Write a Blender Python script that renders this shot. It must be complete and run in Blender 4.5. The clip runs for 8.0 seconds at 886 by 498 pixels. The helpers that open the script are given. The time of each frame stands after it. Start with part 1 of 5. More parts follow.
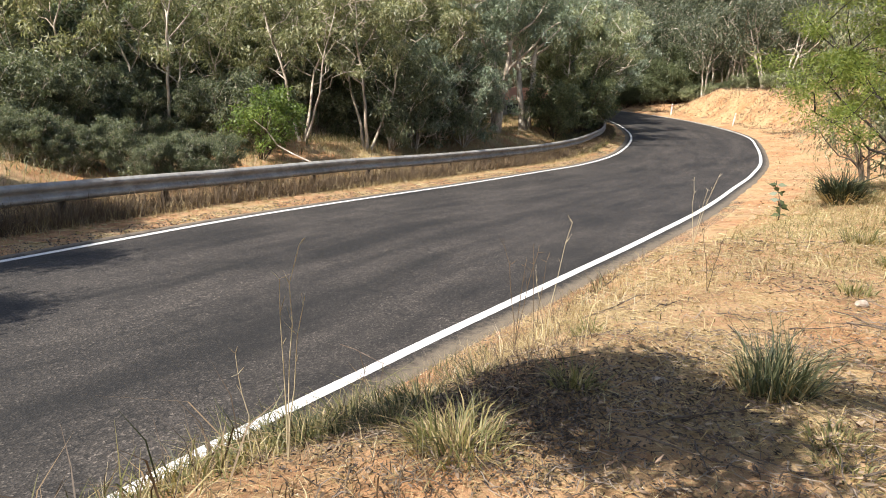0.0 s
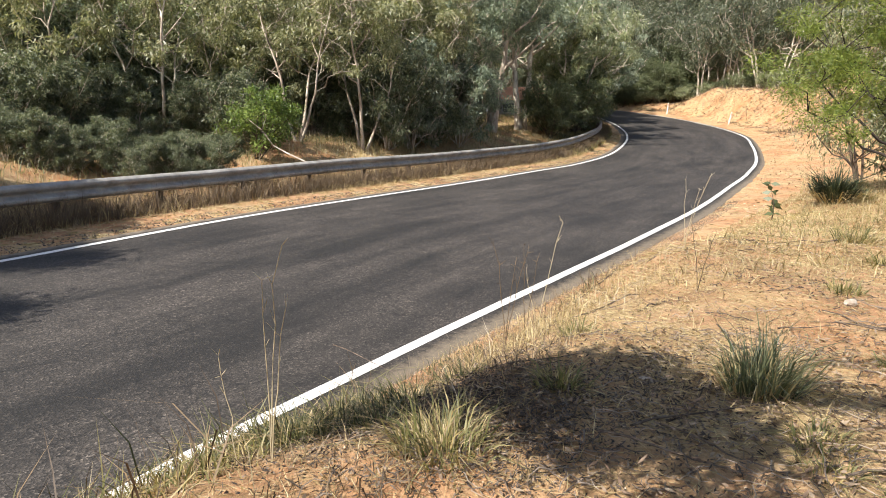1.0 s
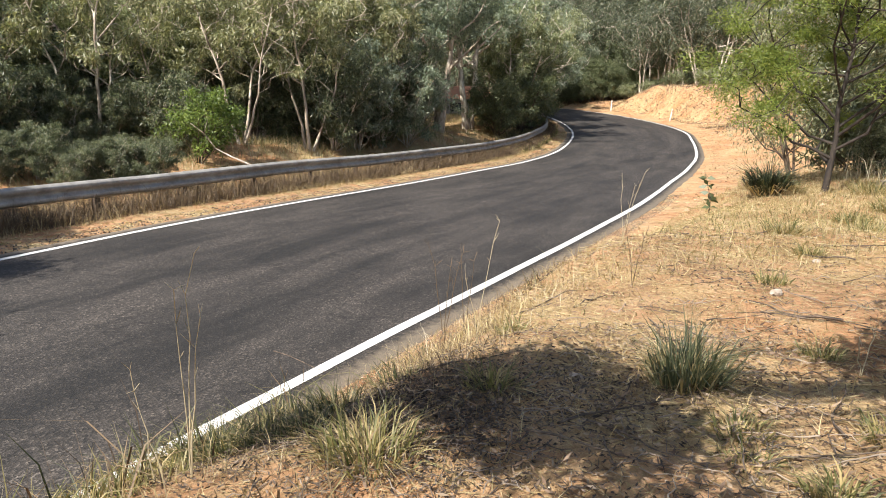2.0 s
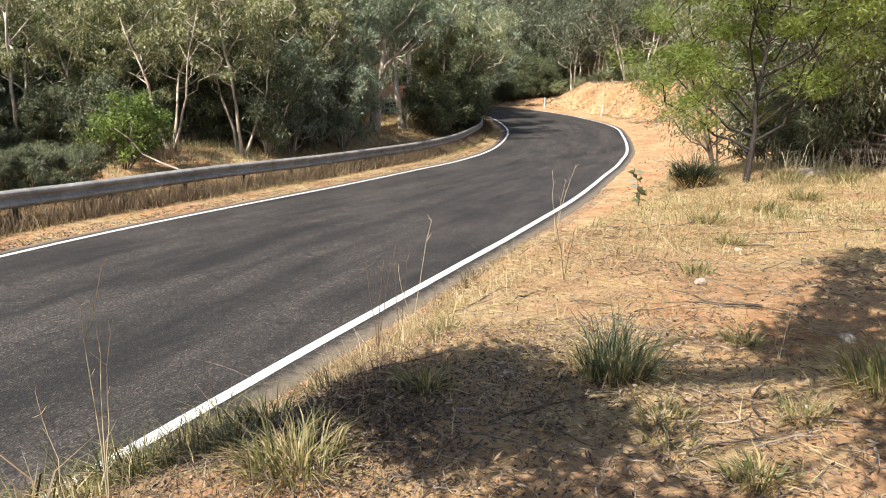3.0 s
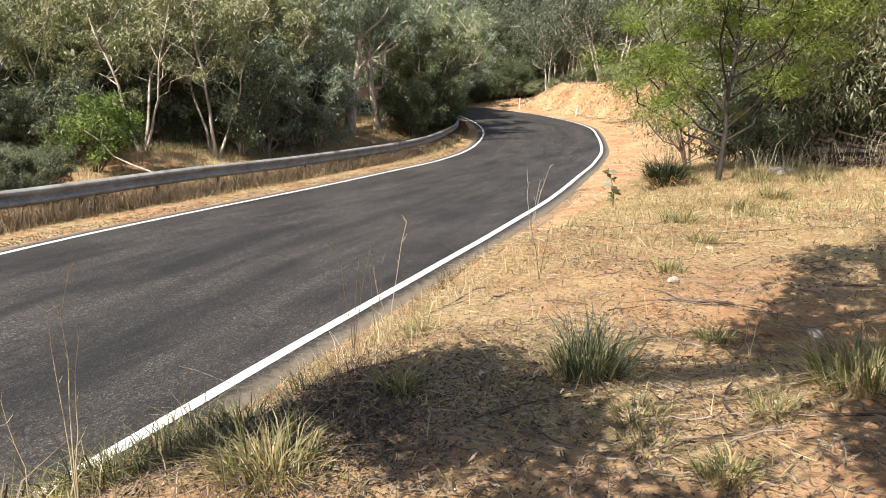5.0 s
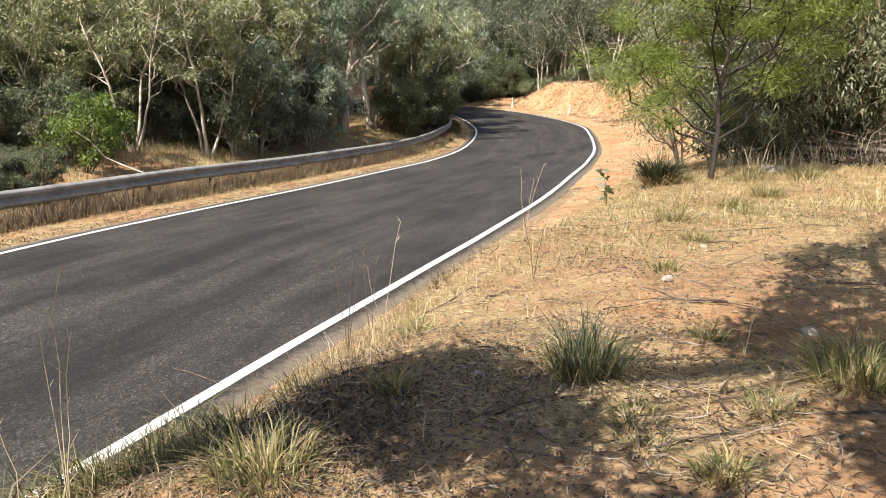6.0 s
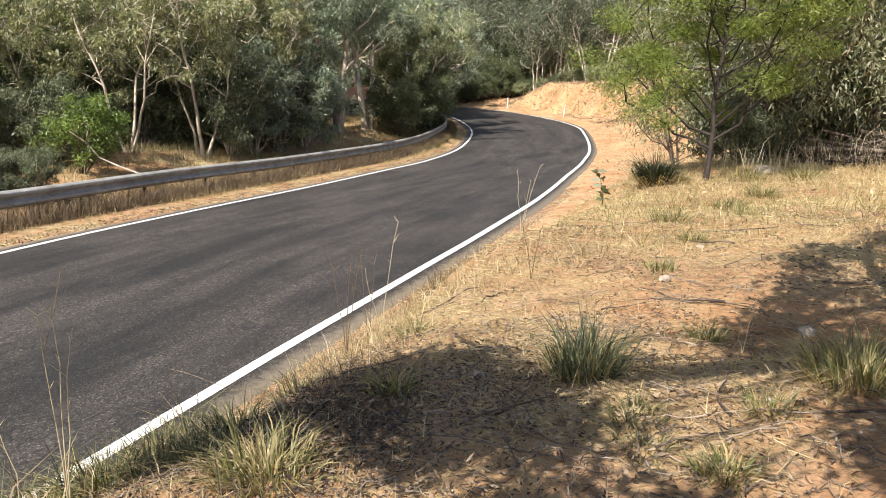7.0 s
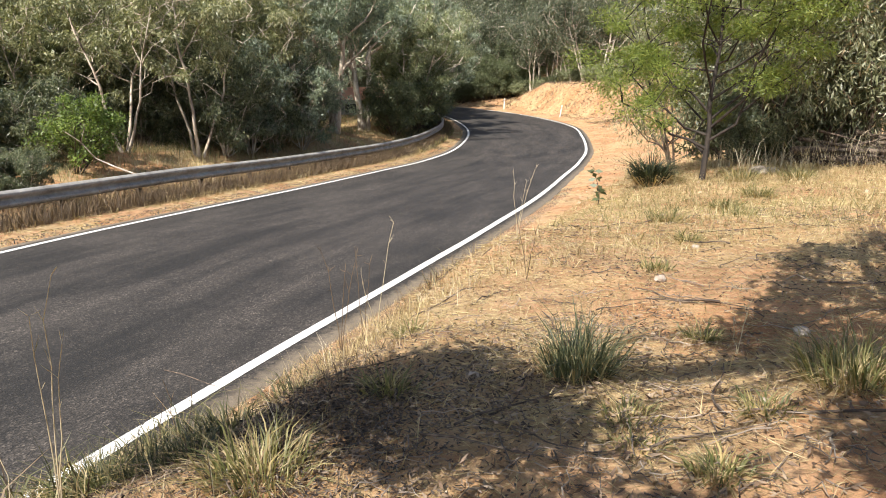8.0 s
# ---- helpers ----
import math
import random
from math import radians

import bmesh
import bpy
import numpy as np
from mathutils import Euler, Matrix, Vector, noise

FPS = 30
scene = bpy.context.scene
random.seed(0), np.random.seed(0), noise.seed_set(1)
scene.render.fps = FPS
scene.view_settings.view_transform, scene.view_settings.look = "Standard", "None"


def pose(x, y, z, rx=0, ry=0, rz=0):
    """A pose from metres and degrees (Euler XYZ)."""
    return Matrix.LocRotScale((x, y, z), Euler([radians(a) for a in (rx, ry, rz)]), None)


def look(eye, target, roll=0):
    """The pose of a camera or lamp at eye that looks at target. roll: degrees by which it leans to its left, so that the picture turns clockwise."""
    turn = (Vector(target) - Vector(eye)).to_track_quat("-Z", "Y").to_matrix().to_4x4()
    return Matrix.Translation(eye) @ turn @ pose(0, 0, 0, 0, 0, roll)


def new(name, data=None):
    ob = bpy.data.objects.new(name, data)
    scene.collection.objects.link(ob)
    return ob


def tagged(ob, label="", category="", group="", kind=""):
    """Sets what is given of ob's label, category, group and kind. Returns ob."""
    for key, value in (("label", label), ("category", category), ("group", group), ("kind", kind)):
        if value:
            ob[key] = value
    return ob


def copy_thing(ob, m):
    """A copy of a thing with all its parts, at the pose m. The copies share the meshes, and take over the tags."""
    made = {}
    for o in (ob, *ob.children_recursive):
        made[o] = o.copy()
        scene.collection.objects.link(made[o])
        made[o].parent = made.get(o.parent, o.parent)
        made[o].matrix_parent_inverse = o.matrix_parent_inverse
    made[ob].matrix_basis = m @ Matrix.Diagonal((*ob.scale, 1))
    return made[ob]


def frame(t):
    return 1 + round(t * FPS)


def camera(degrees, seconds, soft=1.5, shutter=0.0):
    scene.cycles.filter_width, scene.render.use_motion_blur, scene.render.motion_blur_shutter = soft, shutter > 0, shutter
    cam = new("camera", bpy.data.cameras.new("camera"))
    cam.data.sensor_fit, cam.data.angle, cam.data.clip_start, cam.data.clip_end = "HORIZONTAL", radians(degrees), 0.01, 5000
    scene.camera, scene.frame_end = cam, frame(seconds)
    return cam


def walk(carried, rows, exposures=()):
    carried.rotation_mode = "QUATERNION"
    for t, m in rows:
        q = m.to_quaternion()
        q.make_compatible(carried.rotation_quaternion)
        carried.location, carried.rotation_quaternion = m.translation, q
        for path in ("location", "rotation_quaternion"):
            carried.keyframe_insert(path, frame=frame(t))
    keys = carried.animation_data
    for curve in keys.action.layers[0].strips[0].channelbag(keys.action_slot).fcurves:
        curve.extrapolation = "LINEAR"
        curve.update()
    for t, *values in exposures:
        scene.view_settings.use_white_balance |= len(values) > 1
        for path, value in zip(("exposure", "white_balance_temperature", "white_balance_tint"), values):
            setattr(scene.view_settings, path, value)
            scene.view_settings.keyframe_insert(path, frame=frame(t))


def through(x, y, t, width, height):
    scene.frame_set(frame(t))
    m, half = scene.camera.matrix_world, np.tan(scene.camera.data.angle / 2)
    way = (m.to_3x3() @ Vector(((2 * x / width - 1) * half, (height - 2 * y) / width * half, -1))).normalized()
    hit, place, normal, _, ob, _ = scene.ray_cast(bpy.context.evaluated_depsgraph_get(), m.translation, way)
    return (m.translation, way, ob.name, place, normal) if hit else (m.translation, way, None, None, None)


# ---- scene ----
cam = camera(65.9, 8.0, soft=1.0)
PATH = [
    (0, (-0.012, -0.076, 1.994), (-0.012, 1.882, 1.588), 1.9),
    (0.5, (-0.002, -0.075, 1.994), (0.0, 1.883, 1.586), 1.9),
    (1, (0.013, -0.073, 1.996), (0.022, 1.885, 1.589), 1.8),
    (1.5, (0.041, -0.065, 1.999), (0.062, 1.893, 1.591), 1.8),
    (2, (0.071, -0.056, 1.998), (0.22, 1.897, 1.594), 1.1),
    (2.2, (0.101, -0.037, 1.998), (0.31, 1.91, 1.593), 0.7),
    (3.5, (0.105, -0.045, 2.0), (0.443, 1.885, 1.597), 0.1),
    (4, (0.108, -0.04, 1.999), (0.464, 1.886, 1.595), 0.0),
    (4.5, (0.111, -0.044, 2.001), (0.484, 1.88, 1.598), -0.0),
    (6, (0.109, -0.035, 1.999), (0.515, 1.881, 1.596), -0.2),
    (6.5, (0.118, -0.03, 1.999), (0.529, 1.885, 1.595), -0.2),
    (7, (0.1, -0.036, 2.0), (0.519, 1.878, 1.598), -0.2),
    (7.5, (0.105, -0.034, 1.999), (0.527, 1.879, 1.597), -0.2),
    (8, (0.106, -0.034, 1.999), (0.534, 1.878, 1.598), -0.2),
]
walk(cam, [(t, look(eye, target, roll)) for t, eye, target, roll in PATH])

# ---- world, sun, exposure ----
SUN_FROM = Vector((-0.72, -0.70, 1.03)).normalized()   # the way to the sun: high on the rail side, behind the eye
world = bpy.data.worlds.new("sky")
scene.world = world
world.use_nodes = True
wn = world.node_tree
sky = wn.nodes.new("ShaderNodeTexSky")
sky.sky_type = "NISHITA"
sky.sun_disc = False
sky.sun_elevation = math.asin(SUN_FROM.z)
sky.sun_rotation = math.atan2(SUN_FROM.x, SUN_FROM.y)
sky.air_density, sky.dust_density = 1.0, 1.5
wn.links.new(sky.outputs[0], wn.nodes["Background"].inputs[0])
wn.nodes["Background"].inputs[1].default_value = 0.085
sun_data = bpy.data.lights.new("sun", "SUN")
sun_data.energy, sun_data.angle, sun_data.color = 5.0, radians(0.55), (1.0, 0.95, 0.87)
sun = new("sun", sun_data)
sun.matrix_world = look(SUN_FROM * 60, (0, 0, 0))
scene.view_settings.exposure = 1.06

# ---- materials ----


def mat(name, rough=0.8):
    m = bpy.data.materials.new(name)
    m.use_nodes = True
    m.node_tree.nodes["Principled BSDF"].inputs["Roughness"].default_value = rough
    return m, m.node_tree.nodes, m.node_tree.links, m.node_tree.nodes["Principled BSDF"]


def noise_tex(m, scale, detail=4.0, rough=0.6, coord="Object", stretch=(1, 1, 1)):
    n, l = m.node_tree.nodes, m.node_tree.links
    tc = n.new("ShaderNodeTexCoord")
    mp = n.new("ShaderNodeMapping")
    mp.inputs["Scale"].default_value = stretch
    t = n.new("ShaderNodeTexNoise")
    t.inputs["Scale"].default_value, t.inputs["Detail"].default_value, t.inputs["Roughness"].default_value = scale, detail, rough
    l.new(tc.outputs[coord], mp.inputs[0])
    l.new(mp.outputs[0], t.inputs["Vector"])
    return t.outputs["Fac"]


def ramp(m, fac, stops):
    n, l = m.node_tree.nodes, m.node_tree.links
    r = n.new("ShaderNodeValToRGB")
    els = r.color_ramp.elements
    while len(els) < len(stops):
        els.new(0.5)
    for e, (p, c) in zip(els, stops):
        e.position, e.color = p, (*c, 1) if len(c) == 3 else c
    l.new(fac, r.inputs[0])
    return r.outputs[0]


def mix(m, fac, a, b, mode="MIX"):
    n, l = m.node_tree.nodes, m.node_tree.links
    x = n.new("ShaderNodeMix")
    x.data_type, x.blend_type = "RGBA", mode
    for sock, v in ((x.inputs[0], fac), (x.inputs[6], a), (x.inputs[7], b)):
        if isinstance(v, (int, float)):
            sock.default_value = v
        elif isinstance(v, tuple):
            sock.default_value = (*v, 1)
        else:
            l.new(v, sock)
    return x.outputs[2]


def bump(m, height, strength=0.4, distance=0.02):
    n, l = m.node_tree.nodes, m.node_tree.links
    b = n.new("ShaderNodeBump")
    b.inputs["Strength"].default_value, b.inputs["Distance"].default_value = strength, distance
    l.new(height, b.inputs["Height"])
    l.new(b.outputs[0], n["Principled BSDF"].inputs["Normal"])


def grey(v):
    return (v, v, v)


def island(m):
    return m.node_tree.nodes.new("ShaderNodeNewGeometry").outputs["Random Per Island"]


def leaf_material(name, dark, mid, light, through=0.3, rough=0.42, dead=None):
    m, n, l, p = mat(name, rough)
    stops = [(0.0, dark), (0.55, mid), (0.95, light)]
    if dead:
        stops = [(0.0, dark), (0.5, mid), (0.9, light), (0.97, dead)]
    c = ramp(m, island(m), stops)
    big = ramp(m, noise_tex(m, 0.9, 2), [(0.3, grey(0.75)), (0.7, grey(1.2))])
    c = mix(m, 1.0, c, big, "MULTIPLY")
    l.new(c, p.inputs["Base Color"])
    p.inputs["Specular IOR Level"].default_value = 0.55
    t = n.new("ShaderNodeBsdfTranslucent")
    l.new(mix(m, 1.0, c, (1.25, 1.3, 0.7), "MULTIPLY"), t.inputs[0])
    s = n.new("ShaderNodeMixShader")
    s.inputs[0].default_value = through
    l.new(p.outputs[0], s.inputs[1])
    l.new(t.outputs[0], s.inputs[2])
    l.new(s.outputs[0], n["Material Output"].inputs[0])
    return m


M_GUM = leaf_material("gum leaves", (0.120, 0.142, 0.075), (0.245, 0.268, 0.148), (0.433, 0.445, 0.279), 0.36, 0.4)
M_GUM_BLUE = leaf_material("blue grey gum leaves", (0.105, 0.135, 0.093), (0.211, 0.251, 0.182), (0.353, 0.393, 0.296), 0.34, 0.4)
# gum leaf colour darkened, so that the far woods come out less bright
M_GUM_FAR = leaf_material("darkened far gum leaves", (0.048, 0.060, 0.037), (0.106, 0.121, 0.075), (0.220, 0.231, 0.150), 0.32, 0.42)
M_GUM_YELLOW = leaf_material("olive gum leaves", (0.134, 0.149, 0.072), (0.262, 0.266, 0.146), (0.448, 0.425, 0.268), 0.38, 0.45)
M_BUSH = leaf_material("dark shrub leaves", (0.045, 0.06, 0.028), (0.095, 0.115, 0.052), (0.19, 0.205, 0.10), 0.28, 0.45)
M_THICKET = leaf_material("dark gum thicket leaves", (0.057, 0.074, 0.040), (0.123, 0.142, 0.081), (0.257, 0.271, 0.166), 0.32, 0.42)
M_LIME = leaf_material("bright green leaves", (0.08, 0.125, 0.028), (0.15, 0.215, 0.05), (0.25, 0.315, 0.09), 0.4, 0.5)
M_WATTLE = leaf_material("wattle leaves", (0.10, 0.145, 0.03), (0.20, 0.256, 0.056), (0.345, 0.385, 0.105), 0.48, 0.5)
M_SAPLING = leaf_material("broad gum leaves", (0.103, 0.115, 0.060), (0.218, 0.230, 0.127), (0.483, 0.471, 0.322), 0.33, 0.4, dead=(0.30, 0.20, 0.11))
M_STRAW = leaf_material("dry straw", (0.24, 0.165, 0.08), (0.42, 0.325, 0.17), (0.58, 0.48, 0.29), 0.3, 0.6)
M_STRAW_PALE = leaf_material("bleached stalks", (0.35, 0.28, 0.17), (0.50, 0.42, 0.28), (0.62, 0.55, 0.42), 0.2, 0.6)
M_STRAW_DARK = leaf_material("dead brown stalks", (0.06, 0.04, 0.025), (0.12, 0.08, 0.045), (0.22, 0.15, 0.08), 0.1, 0.7)
M_TUSSOCK = leaf_material("grey green tussock blades", (0.045, 0.055, 0.028), (0.095, 0.11, 0.055), (0.24, 0.235, 0.13), 0.25, 0.5, dead=(0.45, 0.36, 0.2))
M_TUFT = leaf_material("half green grass", (0.085, 0.095, 0.03), (0.20, 0.19, 0.07), (0.44, 0.34, 0.16), 0.3, 0.55)
M_BENCH = leaf_material("olive bench grass", (0.10, 0.09, 0.035), (0.24, 0.21, 0.085), (0.42, 0.34, 0.17), 0.3, 0.55)
M_LIP = leaf_material("dark lip grass", (0.035, 0.042, 0.016), (0.085, 0.09, 0.034), (0.22, 0.19, 0.085), 0.28, 0.55)
M_DARK_TUFT = leaf_material("dark mat rush blades", (0.012, 0.018, 0.01), (0.03, 0.04, 0.018), (0.07, 0.08, 0.035), 0.2, 0.5)
M_LITTER = leaf_material("fallen gum leaves", (0.085, 0.05, 0.032), (0.19, 0.125, 0.08), (0.34, 0.26, 0.18), 0.1, 0.7)
M_TWIG = leaf_material("fallen twigs", (0.06, 0.045, 0.035), (0.15, 0.115, 0.09), (0.34, 0.28, 0.22), 0.0, 0.8)


def asphalt_material():
    m, n, l, p = mat("asphalt", 0.82)
    fine = noise_tex(m, 95, 3, 0.75)
    vo = n.new("ShaderNodeTexVoronoi")
    tc = n.new("ShaderNodeTexCoord")
    l.new(tc.outputs["Object"], vo.inputs["Vector"])
    vo.inputs["Scale"].default_value = 72
    chips = ramp(m, vo.outputs["Color"], [(0.0, (0.0075, 0.0062, 0.0052)), (0.42, (0.0235, 0.0195, 0.0164)), (0.75, (0.0425, 0.0355, 0.030)), (0.96, (0.112, 0.094, 0.078))])
    streak = noise_tex(m, 1.0, 5, 0.62, "UV", (1.1, 0.2, 1))
    worn = ramp(m, streak, [(0.36, grey(0.40)), (0.47, grey(0.90)), (0.62, grey(1.32))])
    thin = ramp(m, noise_tex(m, 1.0, 3, 0.6, "UV", (2.8, 0.35, 1)), [(0.34, grey(0.72)), (0.5, grey(1.0)), (0.66, grey(1.12))])
    worn = mix(m, 1.0, worn, thin, "MULTIPLY")
    patch = ramp(m, noise_tex(m, 0.5, 9, 0.8), [(0.35, grey(0.72)), (0.5, grey(1.08)), (0.65, grey(1.4))])
    pits = ramp(m, fine, [(0.36, grey(0.35)), (0.5, grey(1.05)), (0.68, grey(1.35))])
    c = mix(m, 1.0, mix(m, 1.0, mix(m, 1.0, chips, pits, "MULTIPLY"), worn, "MULTIPLY"), patch, "MULTIPLY")
    # fine cracks, wandering along the lane
    warp = n.new("ShaderNodeTexVoronoi")
    warp.feature = "DISTANCE_TO_EDGE"
    warp.inputs["Scale"].default_value = 0.7
    mp = n.new("ShaderNodeMapping")
    mp.inputs["Scale"].default_value = (1.4, 0.55, 1)
    nz = n.new("ShaderNodeTexNoise")
    nz.inputs["Scale"].default_value, nz.inputs["Detail"].default_value = 1.6, 6
    add = n.new("ShaderNodeVectorMath")
    l.new(tc.outputs["UV"], mp.inputs[0])
    l.new(tc.outputs["UV"], nz.inputs["Vector"])
    l.new(mp.outputs[0], add.inputs[0])
    l.new(nz.outputs["Color"], add.inputs[1])
    l.new(add.outputs[0], warp.inputs["Vector"])
    crack = ramp(m, warp.outputs["Distance"], [(0.0, grey(0.25)), (0.014, grey(1.0))])
    c = mix(m, 0.7, c, mix(m, 1.0, c, crack, "MULTIPLY"))
    # dark tyre tracks that keep to the lanes and come and go
    tsep = n.new("ShaderNodeSeparateXYZ")
    l.new(tc.outputs["UV"], tsep.inputs[0])
    drift = n.new("ShaderNodeMath")
    drift.operation = "MULTIPLY_ADD"
    l.new(noise_tex(m, 1.0, 2, 0.5, "UV", (0.05, 0.07, 1)), drift.inputs[0])
    drift.inputs[1].default_value = 2.2
    l.new(tsep.outputs[0], drift.inputs[2])
    lane = n.new("ShaderNodeMath")
    lane.operation = "MULTIPLY_ADD"
    lane.inputs[1].default_value, lane.inputs[2].default_value = 0.125, 0.36
    l.new(drift.outputs[0], lane.inputs[0])
    track = ramp(m, lane.outputs[0], [(0.26, grey(1)), (0.278, grey(0.62)), (0.296, grey(1)), (0.545, grey(1)), (0.562, grey(0.5)), (0.585, grey(1)), (0.70, grey(1)), (0.718, grey(0.45)), (0.736, grey(1))])
    faint = ramp(m, noise_tex(m, 1.0, 4, 0.6, "UV", (0.35, 0.06, 1)), [(0.42, grey(0.1)), (0.62, grey(0.95))])
    c = mix(m, faint, c, mix(m, 1.0, c, track, "MULTIPLY"))
    # dust blown over the edge outside the painted line
    uv = n.new("ShaderNodeUVMap")
    uv.uv_map = "EdgeUV"
    sep = n.new("ShaderNodeSeparateXYZ")
    l.new(uv.outputs[0], sep.inputs[0])
    ragged = n.new("ShaderNodeMath")
    ragged.operation = "MULTIPLY_ADD"
    l.new(noise_tex(m, 7.0, 9, 0.8), ragged.inputs[0])
    ragged.inputs[1].default_value = 0.5
    l.new(sep.outputs[0], ragged.inputs[2])
    dust = ramp(m, ragged.outputs[0], [(0.36, grey(0)), (0.50, grey(0.85))])
    c = mix(m, dust, c, mix(m, pits, (0.07, 0.058, 0.046), (0.20, 0.16, 0.115)))
    l.new(c, p.inputs["Base Color"])
    bump(m, vo.outputs["Distance"], 0.55, 0.006)
    return m


def paint_material():
    m, n, l, p = mat("road paint", 0.6)
    wear = noise_tex(m, 26, 5, 0.75)
    c = ramp(m, wear, [(0.22, (0.22, 0.21, 0.20)), (0.33, (0.58, 0.56, 0.52)), (0.6, (0.74, 0.73, 0.70))])
    l.new(c, p.inputs["Base Color"])
    bump(m, wear, 0.3, 0.004)
    return m


def ground_material():
    m, n, l, p = mat("dry ground", 0.95)
    sand = ramp(m, noise_tex(m, 5, 10, 0.72), [(0.3, (0.27, 0.15, 0.078)), (0.5, (0.42, 0.25, 0.135)), (0.68, (0.52, 0.36, 0.225))])
    orange = ramp(m, noise_tex(m, 0.55, 5, 0.6), [(0.42, (0.90, 0.74, 0.58)), (0.68, (0.96, 0.95, 0.93))])
    sand = mix(m, 1.0, sand, orange, "MULTIPLY")
    straw = ramp(m, noise_tex(m, 60, 8, 0.78), [(0.3, (0.19, 0.12, 0.055)), (0.5, (0.40, 0.29, 0.145)), (0.7, (0.57, 0.45, 0.26))])
    cover = ramp(m, noise_tex(m, 0.9, 8, 0.75), [(0.44, grey(0)), (0.60, grey(1))])
    c = mix(m, cover, sand, straw)
    fine = ramp(m, noise_tex(m, 210, 4, 0.85), [(0.3, grey(0.65)), (0.55, grey(1.1)), (0.75, grey(1.3))])
    c = mix(m, 1.0, c, fine, "MULTIPLY")
    stain = ramp(m, noise_tex(m, 4.2, 9, 0.75), [(0.36, (0.50, 0.46, 0.42)), (0.5, grey(1.0))])
    c = mix(m, 0.8, c, mix(m, 1.0, c, stain, "MULTIPLY"))
    l.new(c, p.inputs["Base Color"])
    bump(m, noise_tex(m, 55, 10, 0.8), 0.55, 0.03)
    return m


def bark_material(name, pale, mid, dark, scale=9):
    m, n, l, p = mat(name, 0.85)
    a = noise_tex(m, scale, 6, 0.65, "Object", (1, 1, 0.25))
    oi = n.new("ShaderNodeObjectInfo")
    c = ramp(m, a, [(0.33, dark), (0.47, mid), (0.62, pale)])
    t = ramp(m, oi.outputs["Random"], [(0.0, (0.8, 0.76, 0.72)), (1.0, (1.1, 1.1, 1.08))])
    c = mix(m, 1.0, c, t, "MULTIPLY")
    l.new(c, p.inputs["Base Color"])
    bump(m, a, 0.6, 0.02)
    return m


M_ROAD, M_PAINT, M_GROUND = asphalt_material(), paint_material(), ground_material()
M_BARK = bark_material("pale gum bark", (0.68, 0.62, 0.53), (0.44, 0.37, 0.30), (0.16, 0.12, 0.09), 6)
M_BARK_DARK = bark_material("rough brown bark", (0.13, 0.095, 0.065), (0.075, 0.053, 0.038), (0.03, 0.022, 0.017), 14)
M_BARK_WATTLE = bark_material("smooth dark wattle bark", (0.045, 0.034, 0.026), (0.026, 0.019, 0.015), (0.011, 0.008, 0.006), 22)
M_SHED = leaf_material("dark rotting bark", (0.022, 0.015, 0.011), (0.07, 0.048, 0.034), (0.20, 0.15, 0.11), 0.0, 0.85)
M_LOG = bark_material("weathered grey wood", (0.19, 0.145, 0.11), (0.085, 0.062, 0.047), (0.028, 0.02, 0.016), 30)


def zinc_material():
    m, n, l, p = mat("weathered galvanised steel", 0.55)
    a = noise_tex(m, 3.0, 8, 0.7)
    c = ramp(m, a, [(0.3, (0.17, 0.155, 0.137)), (0.5, (0.30, 0.28, 0.255)), (0.7, (0.43, 0.41, 0.38))])
    l.new(c, p.inputs["Base Color"])
    p.inputs["Metallic"].default_value = 0.15
    l.new(ramp(m, noise_tex(m, 14, 4), [(0.3, grey(0.45)), (0.7, grey(0.75))]), p.inputs["Roughness"])
    return m


def plain_material(name, c1, c2, rough=0.6, scale=20):
    m, n, l, p = mat(name, rough)
    l.new(ramp(m, noise_tex(m, scale, 5, 0.7), [(0.35, c1), (0.65, c2)]), p.inputs["Base Color"])
    return m


M_ZINC = zinc_material()
M_WHITE = plain_material("white plastic", (0.62, 0.60, 0.56), (0.82, 0.81, 0.78), 0.5, 9)
M_RED = plain_material("red reflector", (0.45, 0.03, 0.02), (0.6, 0.05, 0.03), 0.3)
M_STONE = plain_material("pale quartz stone", (0.26, 0.20, 0.15), (0.46, 0.40, 0.33), 0.8, 30)
M_TILE = plain_material("terracotta roof", (0.50, 0.20, 0.11), (0.62, 0.30, 0.18), 0.7, 6)
M_WALL = plain_material("grey house wall", (0.30, 0.29, 0.29), (0.40, 0.39, 0.38), 0.8, 6)
M_PANE = plain_material("dark window glass", (0.03, 0.035, 0.04), (0.05, 0.055, 0.06), 0.1, 6)

# ---- mesh helpers ----


def mesh_object(name, verts, faces, material, parent=None, smooth=True, label=""):
    me = bpy.data.meshes.new(name)
    me.from_pydata([tuple(v) for v in verts], [], faces)
    if smooth:
        me.shade_smooth()
    me.materials.append(material)
    ob = new(name, me)
    ob.parent = parent
    if label:
        ob["label"] = label
    return ob


